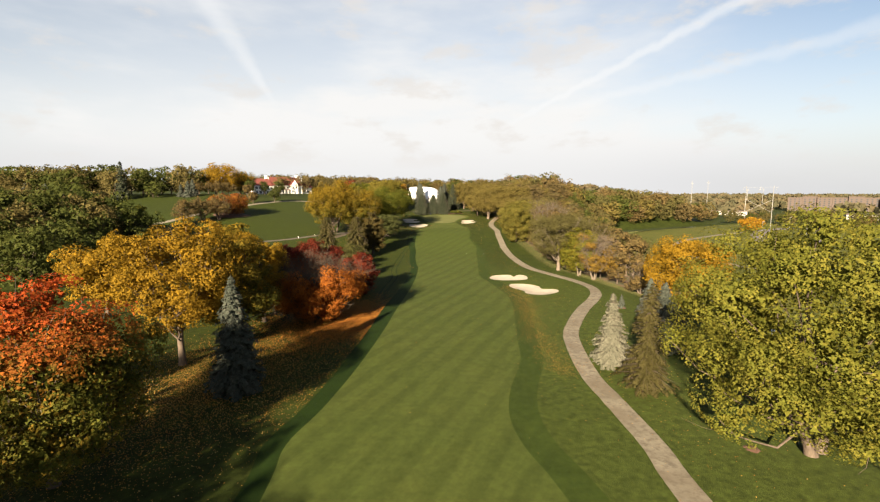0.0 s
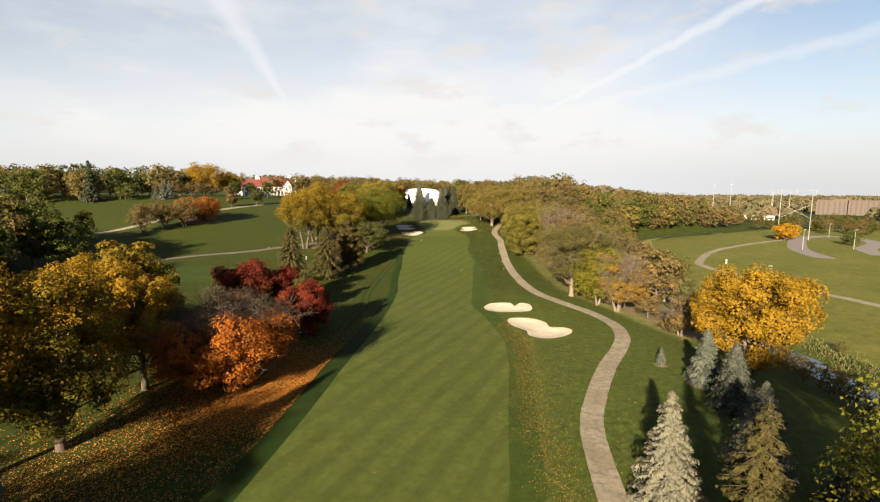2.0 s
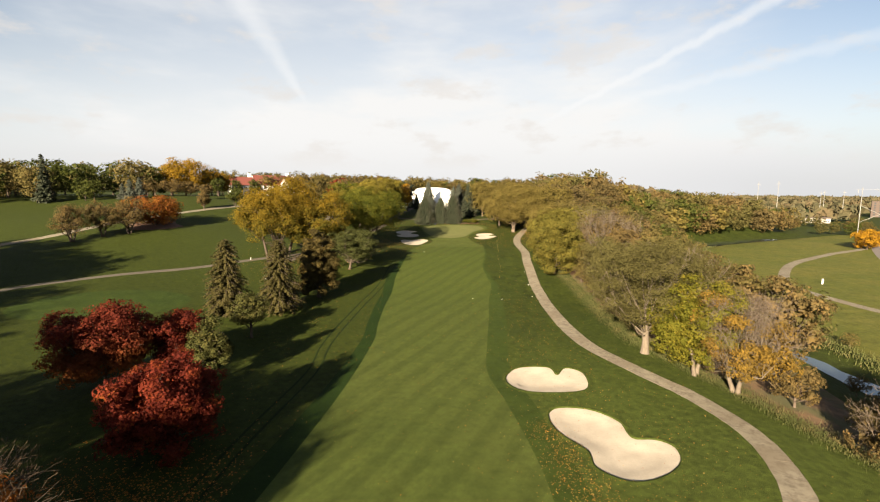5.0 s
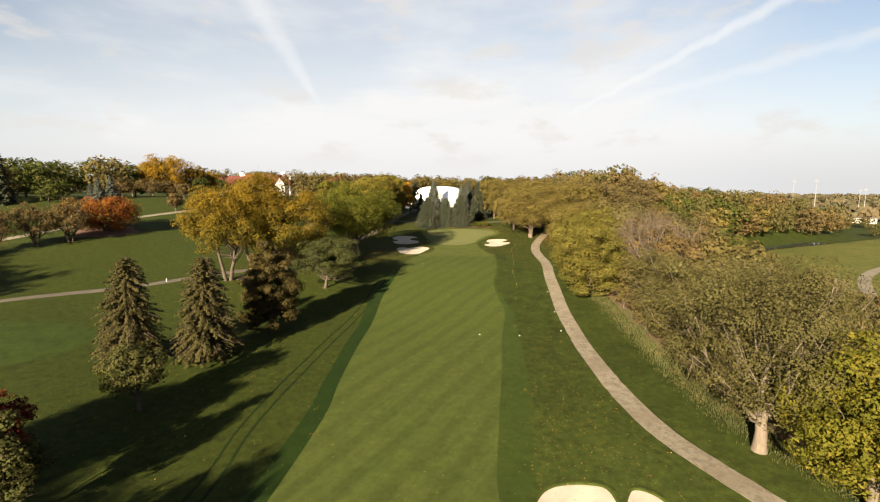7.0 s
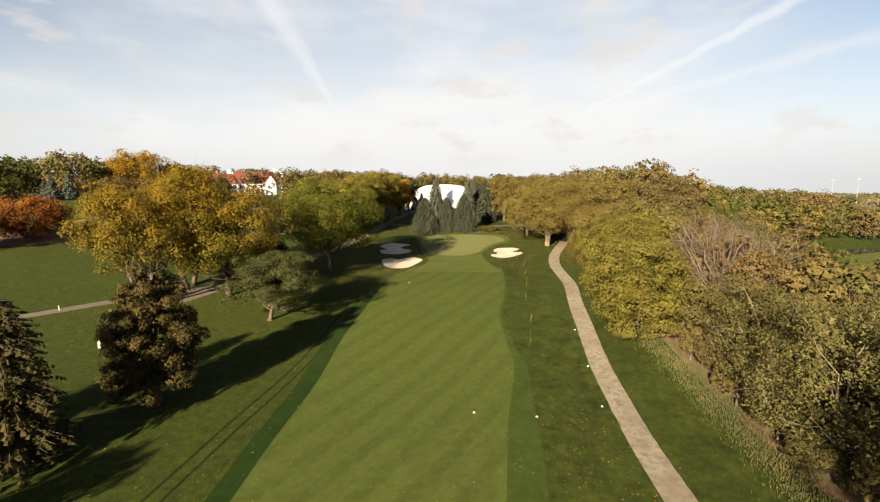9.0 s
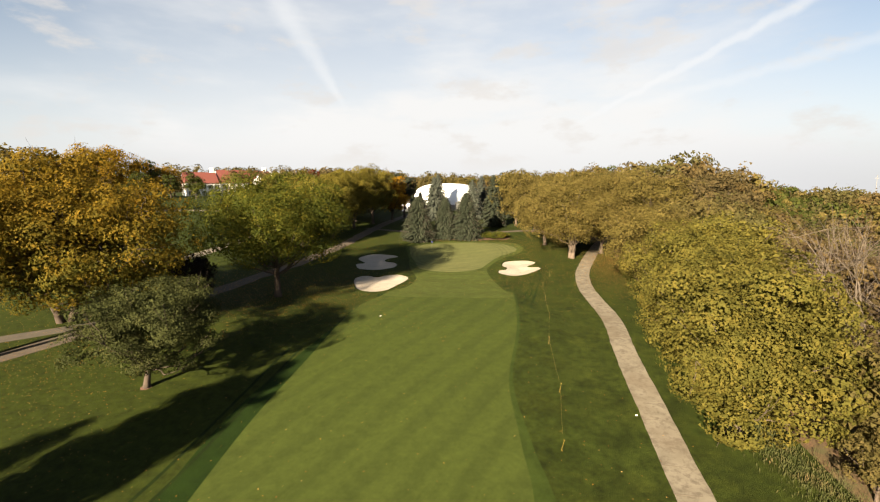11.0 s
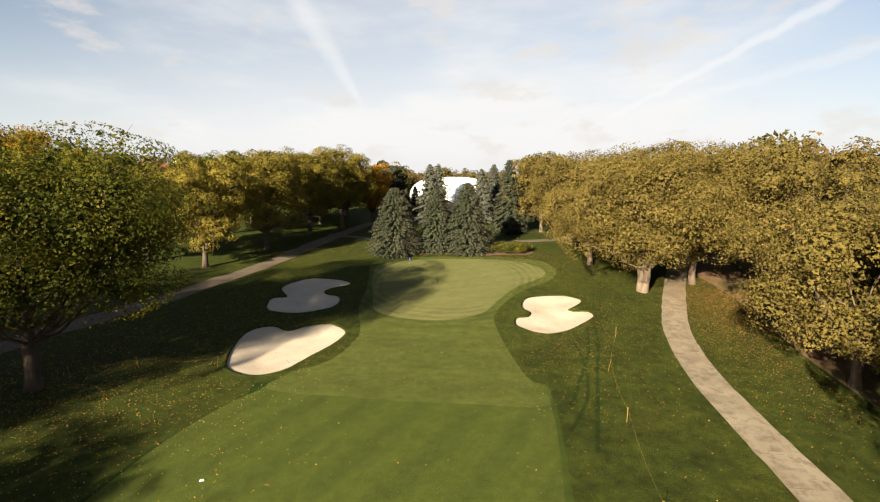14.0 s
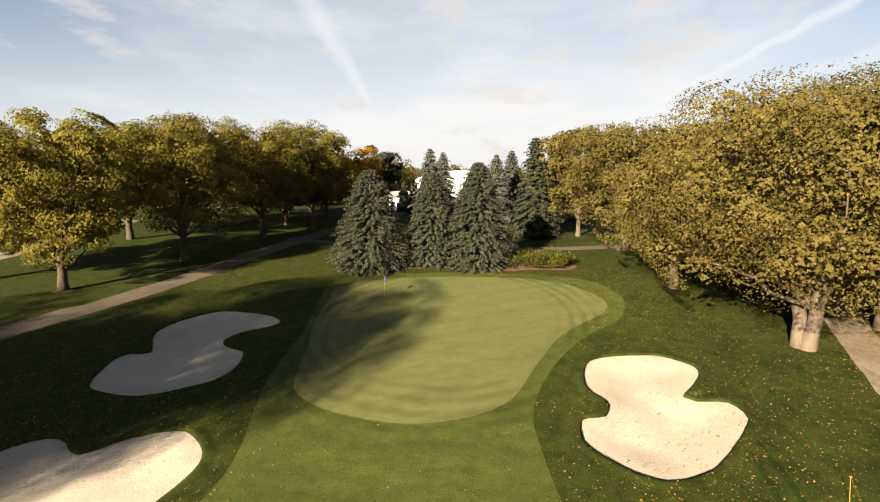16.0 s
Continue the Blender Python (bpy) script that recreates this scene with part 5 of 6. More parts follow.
KINDS["spruce"] = conifer("spruce", 16, 7, L_SPRUCE, BARK_DARK, "dark green spruce among the woods", 209, 0.03, 26, 11, 5, 0.3, 0.06, 1.1, 0.7, group="woodland trees")
KINDS["blue"] = conifer("blue_spruce", 10, 7, L_BLUE, BARK_DARK, "blue spruce at the wood's edge", 210, 0.0, 24, 12, 5, 0.25, 0.03, 0.95, 0.6, group="woodland trees")
first_use = {id(k_): True for k_ in (*KINDS.values(), *LIGHT.values())}
SIZE = {"spruce": 16, "blue": 10, "olive": 15, "gold": 15, "green": 16, "rust": 14, "grey": 14, "oak": 16, "orange": 13, "turning": 15}


def plant(kind, x, y, h, far=False):
    proto = LIGHT.get(kind, KINDS[kind]) if far else KINDS[kind]
    s = h / (15 if far and kind in LIGHT else SIZE[kind])
    if first_use[id(proto)]:
        first_use[id(proto)] = False
        return stand(proto, x, y, rng.rand() * 360, s)
    return again(proto, x, y, rng.rand() * 360, s, 0.92 + 0.16 * rng.rand())


def wood(area, count, kinds, h0, h1, gap, avoid=(), far=True, joined=""):
    """Scatters trees over an area given by its outline, gap metres apart at least. joined: the label of one object for trees past counting."""
    area = np.array(area, float)
    placed, piles = [], {}
    tries = 0
    while len(placed) < count and tries < count * 60:
        tries += 1
        p = area.min(0) + rng.rand(2) * np.ptp(area, axis=0)
        if not inside(p[None], area)[0] or any(np.hypot(*(p - q)) < gap for q in placed) or any(math.hypot(p[0] - a, p[1] - b) < r for a, b, r in avoid):
            continue
        placed.append(p)
        kd, h = kinds[rng.randint(len(kinds))], h0 + (h1 - h0) * rng.rand()
        if joined:
            piles.setdefault(kd, []).append((p[0], p[1], h, rng.rand() * 6.283))
        else:
            plant(kd, p[0], p[1], h, far)
    vs, fs, ms, sm = [], [], [], []
    mats = []
    total = 0
    for kd, spots in piles.items():
        me = next(ob for ob in LIGHT[kd].children if ob.name.startswith("crown")).data
        co = np.empty(3 * len(me.vertices), np.float32)
        me.vertices.foreach_get("co", co)
        co = co.reshape(-1, 3)
        fi = np.empty(len(me.loops), np.int32)
        me.loops.foreach_get("vertex_index", fi)
        soft_ = np.empty(len(me.polygons), bool)
        me.polygons.foreach_get("use_smooth", soft_)
        mats.append(me.materials[0])
        for x, y, h, turn in spots:
            s_, c_, n_ = h / 15, math.cos(turn), math.sin(turn)
            vs.append(np.c_[(co[:, 0] * c_ - co[:, 1] * n_) * s_ + x, (co[:, 0] * n_ + co[:, 1] * c_) * s_ + y, co[:, 2] * s_ + gz(x, y)])
            fs.append(fi + total)
            total += len(co)
            ms.append(np.full(len(soft_), len(mats) - 1, np.int32))
            sm.append(soft_)
    if joined:
        v, f = np.concatenate(vs), np.concatenate(fs)
        n = len(f) // 3
        me = bpy.data.meshes.new("distant_wood")
        me.vertices.add(len(v)), me.loops.add(3 * n), me.polygons.add(n)
        me.vertices.foreach_set("co", v.astype(np.float32).ravel())
        me.loops.foreach_set("vertex_index", f)
        me.polygons.foreach_set("loop_start", np.arange(0, 3 * n, 3, dtype=np.int32))
        me.polygons.foreach_set("use_smooth", np.concatenate(sm))
        for m_ in mats:
            me.materials.append(m_)
        me.polygons.foreach_set("material_index", np.concatenate(ms))
        me.update(calc_edges=True)
        tagged(new("distant_wood", me), joined, "woods", kind="stuff")


for x, y, h, kd in ((-107, 147, 20.5, "green"), (-107, 137, 21, "turning"), (-117, 151, 22, "green"), (-113, 128, 22, "green"), (-119, 121, 23, "green"), (-119, 137, 23, "green"), (-127, 157, 22, "green"), (-128, 142, 24, "olive"), (-127, 111, 23, "turning"), (-134, 125, 24, "green"),
                    (-135, 165, 20, "olive"), (-137, 104, 23, "green"), (-145, 150, 24, "olive"), (-144, 132, 24, "green"), (-99, 149, 17, "green"), (-128, 128, 24, "green"), (-138, 116, 24, "turning"),
                    (-89, 105, 18.5, "green"), (-97, 121, 19.5, "green"), (-101, 107, 20.5, "turning"), (-84, 92, 17.5, "green"), (-96, 94, 20, "green"), (-110, 100, 22, "green")):
    plant(kd, x, y, h)
wood([(-310, 240), (-190, 262), (-172, 285), (-158, 300), (-165, 350), (-310, 350)], 60, ["green", "green", "turning", "olive", "green", "turning"], 16, 21, 7)
for x, y, h, kd in ((-186, 268, 23, "spruce"), (-191, 273, 19, "spruce"), (-226, 250, 12, "blue"), (-217, 252, 11, "blue")):
    plant(kd, x, y, h)
wood([(-168, 268), (-150, 282), (-160, 300), (-180, 285)], 5, ["blue", "green"], 8, 11, 6)
wood([(-165, 350), (-165, 430), (-85, 440), (-60, 420), (-100, 425)], 26, ["turning", "green", "olive", "gold"], 14.5, 18, 8)
wood([(-82, 320), (-44, 318), (-36, 345), (-40, 420), (-80, 420)], 26, ["turning", "green", "gold", "olive"], 14, 17.5, 7, [(-64, 325, 11)])
wood([(24, 305), (50, 300), (60, 262), (75, 250), (88, 300), (78, 350), (30, 350)], 36, ["oak", "olive", "gold", "oak", "grey"], 15.5, 18.5, 7.0, far=False)
wood([(48, 205), (58, 190), (70, 215), (80, 252), (58, 262), (50, 250)], 22, ["rust", "olive", "grey", "rust", "oak"], 14, 19, 6.5, [(47, 206, 6), (55, 215, 6), (46, 226, 6)], far=False)
wood([(62, 180), (70, 190), (76, 212), (90, 256), (108, 312), (85, 312), (62, 262)], 46, ["rust", "green", "grey", "rust", "olive", "oak", "grey"], 13, 20, 6.0, [(54, 182, 8)], far=False)
wood([(57, 138), (66, 148), (71, 185), (62, 190), (58, 165)], 11, ["grey", "olive", "rust", "grey"], 12, 16, 5.5, [(53, 160, 7), (54, 182, 7), (52, 172, 6)], far=False)
wood([(48, 140), (58, 140), (62, 190), (52, 196), (48, 170)], 8, ["grey", "rust", "olive"], 9, 14, 6, [(44, 152, 6), (53, 160, 5), (54, 182, 5)], far=False)
wood([(85, 300), (108, 318), (140, 352), (185, 378), (245, 420), (260, 450), (200, 520), (90, 520), (60, 420), (70, 330)], 150, ["rust", "grey", "rust", "olive", "grey", "green", "oak", "gold", "rust", "rust", "green"], 17, 24, 8.0, joined="mixed autumn wood along the far side of the valley")
wood([(-62, 462), (60, 458), (90, 520), (60, 640), (-160, 640), (-160, 480)], 110, ["olive", "green", "rust", "oak", "olive"], 16, 20.5, 9, joined="green and bronze wood beyond the dome")
for x, y, h, w, sd in ((219, 321, 10.5, 14, 161), (229, 331, 10.0, 13, 162)):
    stand(broadleaf("orange_tree", h, w, L_AMBER, BARK_DARK, "low amber-coloured tree beside the valley road", sd, 0.06, 26, 4500, 0.5, lobe=0.34, group="amber valley trees"), x, y, sd)
wood([(245, 385), (330, 340), (420, 360), (460, 440), (300, 520), (262, 450)], 60, ["green", "olive", "grey", "rust"], 8, 12, 9, joined="low green wood between the valley roads")
wood([(230, 290), (250, 285), (252, 298), (236, 304)], 2, ["green"], 8, 10, 6)

# unseen trees, added outside the view to shade the start of the fairway
for x, y, h, kd in ((-47, 10, 18, "turning"), (-56, 22, 19, "olive"), (-41, -4, 18, "gold"), (-60, 4, 19, "green"), (-36.5, 11, 17.5, "turning"), (-33, -4, 18, "olive")):
    plant(kd, x, y, h)

# more trees behind the row along the gravel road
for x, y, h, kd in ((-38, 303, 15, "gold"), (-51, 294, 17, "gold"), (-36, 316, 17, "turning"), (-46, 318, 17, "gold")):
    plant(kd, x, y, h)

# shrubs under and before the creek wood
for x, y, h, kd in ((39.5, 152, 5.5, "grey"), (40.5, 158, 6.5, "olive"), (38.8, 164, 5, "grey"), (39.5, 170, 6.5, "grey"), (38.6, 176, 5.5, "olive"), (39.3, 183, 6, "gold"), (38.2, 187, 5, "turning"), (37.3, 200, 6, "olive"), (41, 147, 6, "turning"), (46, 140, 7, "olive"),
                    (48, 134, 7, "rust"), (50, 126, 6.5, "rust"), (53.5, 119, 6, "olive"), (57, 108, 5.5, "rust"), (44, 171, 8, "gold"), (45, 186, 8, "rust"), (49, 176, 9, "olive"), (50, 152, 9, "grey"), (47, 199, 9, "gold"), (43, 212, 10, "olive")):
    plant(kd, x, y, h)

# bushes along the creek
for i, y in enumerate(np.arange(84, 210, 4.2)):
    if not 136 < y < 150:
        plant(("rust", "grey", "olive", "rust")[i % 4], float(creek_x(y)) - 6.0 - 2.5 * rng.rand(), y, 3.0 + 2.6 * rng.rand(), True)
for i, y in enumerate((112, 121, 158, 170, 186, 204, 226, 250)):
    plant(("grey", "rust", "olive")[i % 3], float(creek_x(y)) + 7.0 + 2.0 * rng.rand(), y, 2.0 + 1.8 * rng.rand(), True)

# far woods out to the horizon, past counting
k = Nodes("far_woods_leaves")
f = k.noise(0.035, 3, 0.6)
c = k.colours(k.math("ADD", k.math("MULTIPLY", k.ramp(f, 0.3, 0.7), 0.75), k.math("MULTIPLY", k.island(), 0.25)),
              [(0, (0.026, 0.027, 0.014)), (0.35, (0.040, 0.037, 0.019)), (0.6, (0.056, 0.046, 0.023)), (0.8, (0.060, 0.042, 0.022)), (1, (0.044, 0.041, 0.023))])
L_FAR = k.surface(c, 0.8, specular=0.1)
n_far, per = 3200, 36
far_r = np.exp(rng.uniform(math.log(480), math.log(3800), n_far))
far_a = rng.uniform(radians(18), radians(150), n_far)
fx, fy = far_r * np.cos(far_a), far_r * np.sin(far_a)
keep = (fy > 520 + 0.1 * np.abs(fx)) | ((fx < -330) & (fy > 150)) | ((fx > 470) & (fy > 260))
keep &= ~((fx > 420) & (fx < 900) & (fy > 560) & (fy < 760))
fx, fy, far_r = fx[keep], fy[keep], far_r[keep]
fz = ground_z(fx, fy)
fh, fw = rng.uniform(11, 17, len(fx)), rng.uniform(11, 20, len(fx)) * (1 + far_r / 1500)
dv = unit(rng.randn(len(fx), per, 3) + np.array([0, -0.2, 0.5]))
dv[..., 2] = np.abs(dv[..., 2]) * 1.0 - 0.25
pts = np.stack([fx, fy, fz + fh * 0.5], 1)[:, None] + dv * np.stack([fw / 2, fw / 2, fh * 0.52], 1)[:, None] * (0.75 + 0.3 * rng.rand(len(fx), per, 1))
size_far = np.repeat(fw * 0.34, per) * (0.7 + 0.6 * rng.rand(len(fx) * per))
tagged(new("far_woods", blades("far_woods", pts.reshape(-1, 3), unit(dv.reshape(-1, 3) + rng.randn(len(fx) * per, 3) * 0.4), size_far, L_FAR, rng, 0.9)), "far autumn woods reaching to the horizon", "woods", kind="stuff")

# patterns that were only needed for joined woods
for proto in (*KINDS.values(), *LIGHT.values()):
    if first_use[id(proto)]:
        for ob in (*proto.children_recursive, proto):
            bpy.data.objects.remove(ob)


# ---- buildings and masts ----


def gable(hp, x0, x1, y0, y1, z0, z1, along="x", over=0.5):
    """A pitched roof's solid over a rectangle; the ridge runs along x or y."""
    n = len(hp.v)
    x0, x1, y0, y1 = x0 - over, x1 + over, y0 - over, y1 + over
    if along == "x":
        ym = (y0 + y1) / 2
        hp.v += [(x0, y0, z0), (x1, y0, z0), (x1, y1, z0), (x0, y1, z0), (x0, ym, z1), (x1, ym, z1)]
        fs = ((0, 1, 5, 4), (2, 3, 4, 5), (3, 0, 4), (1, 2, 5), (3, 2, 1, 0))
    else:
        xm = (x0 + x1) / 2
        hp.v += [(x0, y0, z0), (x1, y0, z0), (x1, y1, z0), (x0, y1, z0), (xm, y0, z1), (xm, y1, z1)]
        fs = ((1, 2, 5, 4), (3, 0, 4, 5), (0, 1, 4), (2, 3, 5), (3, 2, 1, 0))
    hp.f += [tuple(n + i for i in q) for q in fs]
    return hp


def window(parent, x, y, z, w, h, face, panes=2):
    """A framed window set proud of a wall; face: the wall's outward side, -y or -x."""
    fr, gl = Heap(), Heap()
    fr.box(-w / 2, w / 2, -0.10, 0.06, -0.09, 0).box(-w / 2, w / 2, -0.10, 0.06, h, h + 0.09)
    for i in range(panes + 1):
        xx = -w / 2 + i * w / panes
        fr.box(xx - 0.05, xx + 0.05, -0.08, 0.06, 0, h)
    gl.box(-w / 2, w / 2, -0.03, 0.03, 0, h)
    m = pose(x, y, z, 0, 0, 0 if face == "-y" else -90)
    ob = part("window", gl.mesh("window", GLASS), parent, "", m)
    part("window_frame", fr.mesh("window_frame", WHITE), ob)
    return ob


club = new("clubhouse")
tagged(club, "white clubhouse with steep red roofs and white chimneys", "house")
part("wall", Heap().box(0, 29, 0, 13, -3, 7.0).mesh("wall", WHITE), club)
part("west_wing", Heap().box(-17, 0, -2, 11, -3, 6.6).mesh("west_wing", WHITE), club)
part("east_wing", Heap().box(29, 40, 2, 12, -3, 5.2).mesh("east_wing", WHITE), club)
part("gable_wall", Heap().poly([(-0.82, 0, 6.9), (-0.82, 6.5, 14.9), (-0.82, 13, 6.9), (-0.82, 13, 6.2), (-0.82, 0, 6.2)]).poly([(-0.5, 13, 6.2), (-0.5, 13, 6.9), (-0.5, 6.5, 14.9), (-0.5, 0, 6.9), (-0.5, 0, 6.2)]).mesh("gable_wall", WHITE), club)
part("roof", gable(Heap(), 0.2, 29, 0, 13, 7.0, 14.3, "x", 0.6).mesh("roof", ROOF_RED), club)
part("west_roof", gable(Heap(), -17, -1.5, -2, 11, 6.6, 12.6, "x", 0.6).mesh("west_roof", ROOF_RED), club)
part("east_roof", gable(Heap(), 30.3, 40, 2, 12, 5.2, 10.8, "x", 0.6).mesh("east_roof", ROOF_RED), club)
part("dormer_wall", Heap().box(17, 24, -1.5, 4, -3, 7.2).poly([(17, -1.9, 7.2), (24, -1.9, 7.2), (20.5, -1.9, 11.6)]).mesh("dormer_wall", WHITE), club)
part("dormer_roof", gable(Heap(), 17, 24, -1.3, 6, 7.2, 11.4, "y", 0.45).mesh("dormer_roof", ROOF_RED), club)
for x0, y0, zt in ((-3.4, 5.6, 15.0), (26.2, 5.8, 16.0), (30.0, 4.6, 13.6)):
    ch = part("chimney", Heap().box(x0, x0 + 1.9, y0, y0 + 1.5, 4, zt).mesh("chimney", WHITE), club)
    part("chimney_cap", Heap().box(x0 - 0.15, x0 + 2.05, y0 - 0.15, y0 + 1.65, zt, zt + 0.25).mesh("chimney_cap", WHITE), ch)
part("veranda_roof", Heap().box(3, 16.5, -3.6, 0, 3.2, 3.5).mesh("veranda_roof", ROOF_RED), club)
for i in range(5):
    part("column", Heap().box(3.1 + i * 3.2, 3.5 + i * 3.2, -3.5, -3.1, -3, 3.2).mesh("column", WHITE), club)
for i in range(4):
    window(club, 2.4 + i * 4.0, -0.05, 4.0, 2.0, 2.0, "-y")
    window(club, 2.4 + i * 4.0, -0.05, 0.2, 2.2, 2.4, "-y")
for i in range(5):
    window(club, -15.3 + i * 3.3, -2.05, 3.8, 2.3, 2.1, "-y", 3)
    window(club, -15.3 + i * 3.3, -2.05, 0.0, 2.3, 2.5, "-y", 3)
for i in range(3):
    window(club, -17.05, 0.4 + i * 4.0, 3.8, 2.0, 2.1, "-x")
for i in range(2):
    window(club, 19.0 + i * 3, -1.55, 4.2, 1.5, 2.0, "-y")
    window(club, 31.5 + i * 4.5, 1.95, 1.0, 2.2, 2.4, "-y")
for yy in (5.2, 7.8):
    window(club, -0.86, yy, 8.6, 1.0, 1.9, "-x", 1)
club.matrix_basis = pose(-139.0, 380.4, 23.7, 0, 0, 48) @ Matrix.Diagonal((0.95, 0.95, 0.98, 1))

# the white air dome beyond the trees
dome = new("air_dome")
tagged(dome, "large white inflated sports dome behind the spruces", "dome")
dv_, df_ = [], []
nu, nv = 48, 14
for j in range(nv + 1):
    b = math.pi / 2 * j / nv
    for i in range(nu):
        a = 2 * math.pi * i / nu
        ca, sa = math.cos(a), math.sin(a)
        q = (abs(ca) ** 3 + abs(sa) ** 3) ** (-1 / 3)
        r = max(math.cos(b), 0.0) ** 0.62
        dv_.append((16.0 * ca * q * r, 20 * sa * q * r, 11.9 * math.sin(b) ** 0.62))
for j in range(nv):
    for i in range(nu):
        i2 = (i + 1) % nu
        df_.append((j * nu + i, j * nu + i2, (j + 1) * nu + i2, (j + 1) * nu + i))
part("membrane", mesh_of("membrane", dv_, df_, MEMBRANE, True), dome)
part("base_wall", Heap().box(-16.4, 16.4, -20.6, 20.6, -1.5, 2.2).mesh("base_wall", STONE), dome)
vent = part("vent_box", Heap().box(8, 12, -22.2, -20.6, 0, 3.4).mesh("vent_box", STEEL), dome)
dome.matrix_basis = pose(-15.5, 376, gz(-15, 366), 0, 0, -5)
shed = new("service_building")
tagged(shed, "low white service building with a grey roof beside the dome", "building")
part("wall", Heap().box(0, 9, 0, 6, -0.5, 3.4).mesh("wall", WHITE), shed)
part("roof", gable(Heap(), 0, 9, 0, 6, 3.4, 5.2, "x", 0.4).mesh("roof", STONE), shed)
for i in range(3):
    window(shed, 1.6 + 2.9 * i, -0.05, 0.8, 1.3, 1.4, "-y")
shed.matrix_basis = pose(-31.5, 345, gz(-30, 347), 0, 0, -6)

apart = new("apartment_building")
tagged(apart, "long red-brown brick apartment block of seven storeys", "building")
for b_ in range(7):
    x0, setb, high_ = b_ * 17, (b_ % 2) * 5 + 2 * (b_ % 3), 21 + 1.5 * (b_ % 3 == 1)
    blk = part("wall", Heap().box(x0, x0 + 16.8, setb, setb + 18, -4, high_).mesh("wall", BRICK), apart)
    part("parapet", Heap().box(x0 - 0.1, x0 + 16.9, setb - 0.3, setb + 18.2, high_, high_ + 0.8).mesh("parapet", BRICK), blk)
pane = Heap().box(-0.9, 0.9, -0.06, 0.06, 0, 1.5).mesh("window", GLASS)
for b_ in range(7):
    for col_i in range(3):
        for st in range(7):
            part("window", pane, apart, "", pose(b_ * 17 + 3.2 + col_i * 5.1, (b_ % 2) * 5 + 2 * (b_ % 3) - 0.08, 0.8 + st * 2.9))
apart.matrix_basis = pose(521, 684, -4.5, 0, 0, -38)
for x, y, w, d, h, nm in ((330, 560, 40, 18, 6, "low grey building with a red-brown roof beyond the road"), (420, 470, 60, 20, 6, "long grey low building with a red-brown roof")):
    hut = new("low_building")
    tagged(hut, nm, "building")
    part("wall", Heap().box(0, w, 0, d, -1, h - 1).mesh("wall", STONE), hut)
    part("roof", Heap().box(-0.6, w + 0.6, -0.6, d + 0.6, h - 1, h).mesh("roof", BRICK), hut)
    for i in range(6):
        window(hut, (i + 0.5) * w / 6, -0.05, 1.2, w / 9, 1.6, "-y", 3)
    hut.matrix_basis = pose(x, y, gz(x, y), 0, 0, -32)


def pylon(x, y, gap, h, turn):
    """A transmission H-frame: two tall steel poles, a crossarm, an X brace and insulators."""
    root = new("power_pylon")
    tagged(root, "tall pale steel H-frame power pylon with crossed braces", "pylon", "power pylons")
    for sx in (-1, 1):
        part("pole", Heap().tube([(sx * gap / 2, 0, -1), (sx * gap / 2, 0, h * 0.5), (sx * gap / 2, 0, h)], [0.22, 0.18, 0.12], 10).mesh("pole", STEEL, True), root)
    part("crossarm", Heap().box(-gap * 0.66, gap * 0.66, -0.05, 0.05, h * 0.965, h * 0.965 + 0.05).mesh("crossarm", STEEL), root)
    for sx in (-1, 1):
        part("brace", Heap().tube([(sx * gap / 2, 0, h * 0.42), (-sx * gap / 2, 0, h * 0.70)], [0.09, 0.09], 6).mesh("brace", STEEL), root)
        part("top_brace", Heap().tube([(sx * gap * 0.16, 0, h * 0.965), (0, 0, h * 0.90)], [0.05, 0.05], 5).mesh("top_brace", STEEL), root)
    for xx in (-gap * 0.6, 0, gap * 0.6):
        part("insulator", Heap().tube([(xx, 0, h * 0.965), (xx, 0, h * 0.965 - 1.8)], [0.08, 0.08], 6).mesh("insulator", STONE), root)
    root.matrix_basis = pose(x, y, gz(x, y), 0, 0, turn)
    return root


pylon(228.4, 327, 16, 32.7, -35)


def power_pole(x, y, h):
    root = new("power_pole")
    tagged(root, "thin pale power pole above the far trees", "power pole", "power poles")
    part("pole", Heap().tube([(0, 0, -1), (0, 0, h)], [0.32, 0.2], 8).mesh("pole", STEEL, True), root)
    part("crossarm", Heap().box(-1.6, 1.6, -0.12, 0.12, h * 0.93, h * 0.93 + 0.25).mesh("crossarm", STEEL), root)
    root.matrix_basis = pose(x, y, gz(x, y), 0, 0, -35)


for x, y, top in ((331, 602, 39), (346, 592, 39.5), (430, 640, 30), (446, 632, 30), (470, 700, 29)):
    power_pole(x, y, top - gz(x, y))


def street_lamp(x, y, h):
    root = new("street_lamp")
    tagged(root, "white car-park lamp post with a short arm", "lamp post", "car-park lamp posts")
    part("pole", Heap().tube([(0, 0, -0.5), (0, 0, h)], [0.13, 0.09], 8).mesh("pole", STEEL, True), root)
    hd = part("lamp_head", Heap().box(-0.1, 1.0, -0.18, 0.18, h, h + 0.16).mesh("lamp_head", STEEL), root)
    part("lens", Heap().box(0.5, 1.2, -0.18, 0.18, h - 0.05, h).mesh("lens", GLASS), hd)
    root.matrix_basis = pose(x, y, gz(x, y), 0, 0, -20)


for x, y, h in ((193.6, 272.3, 10.5), (222, 274.3, 10.5), (262, 340, 9.5)):
    street_lamp(x, y, h)

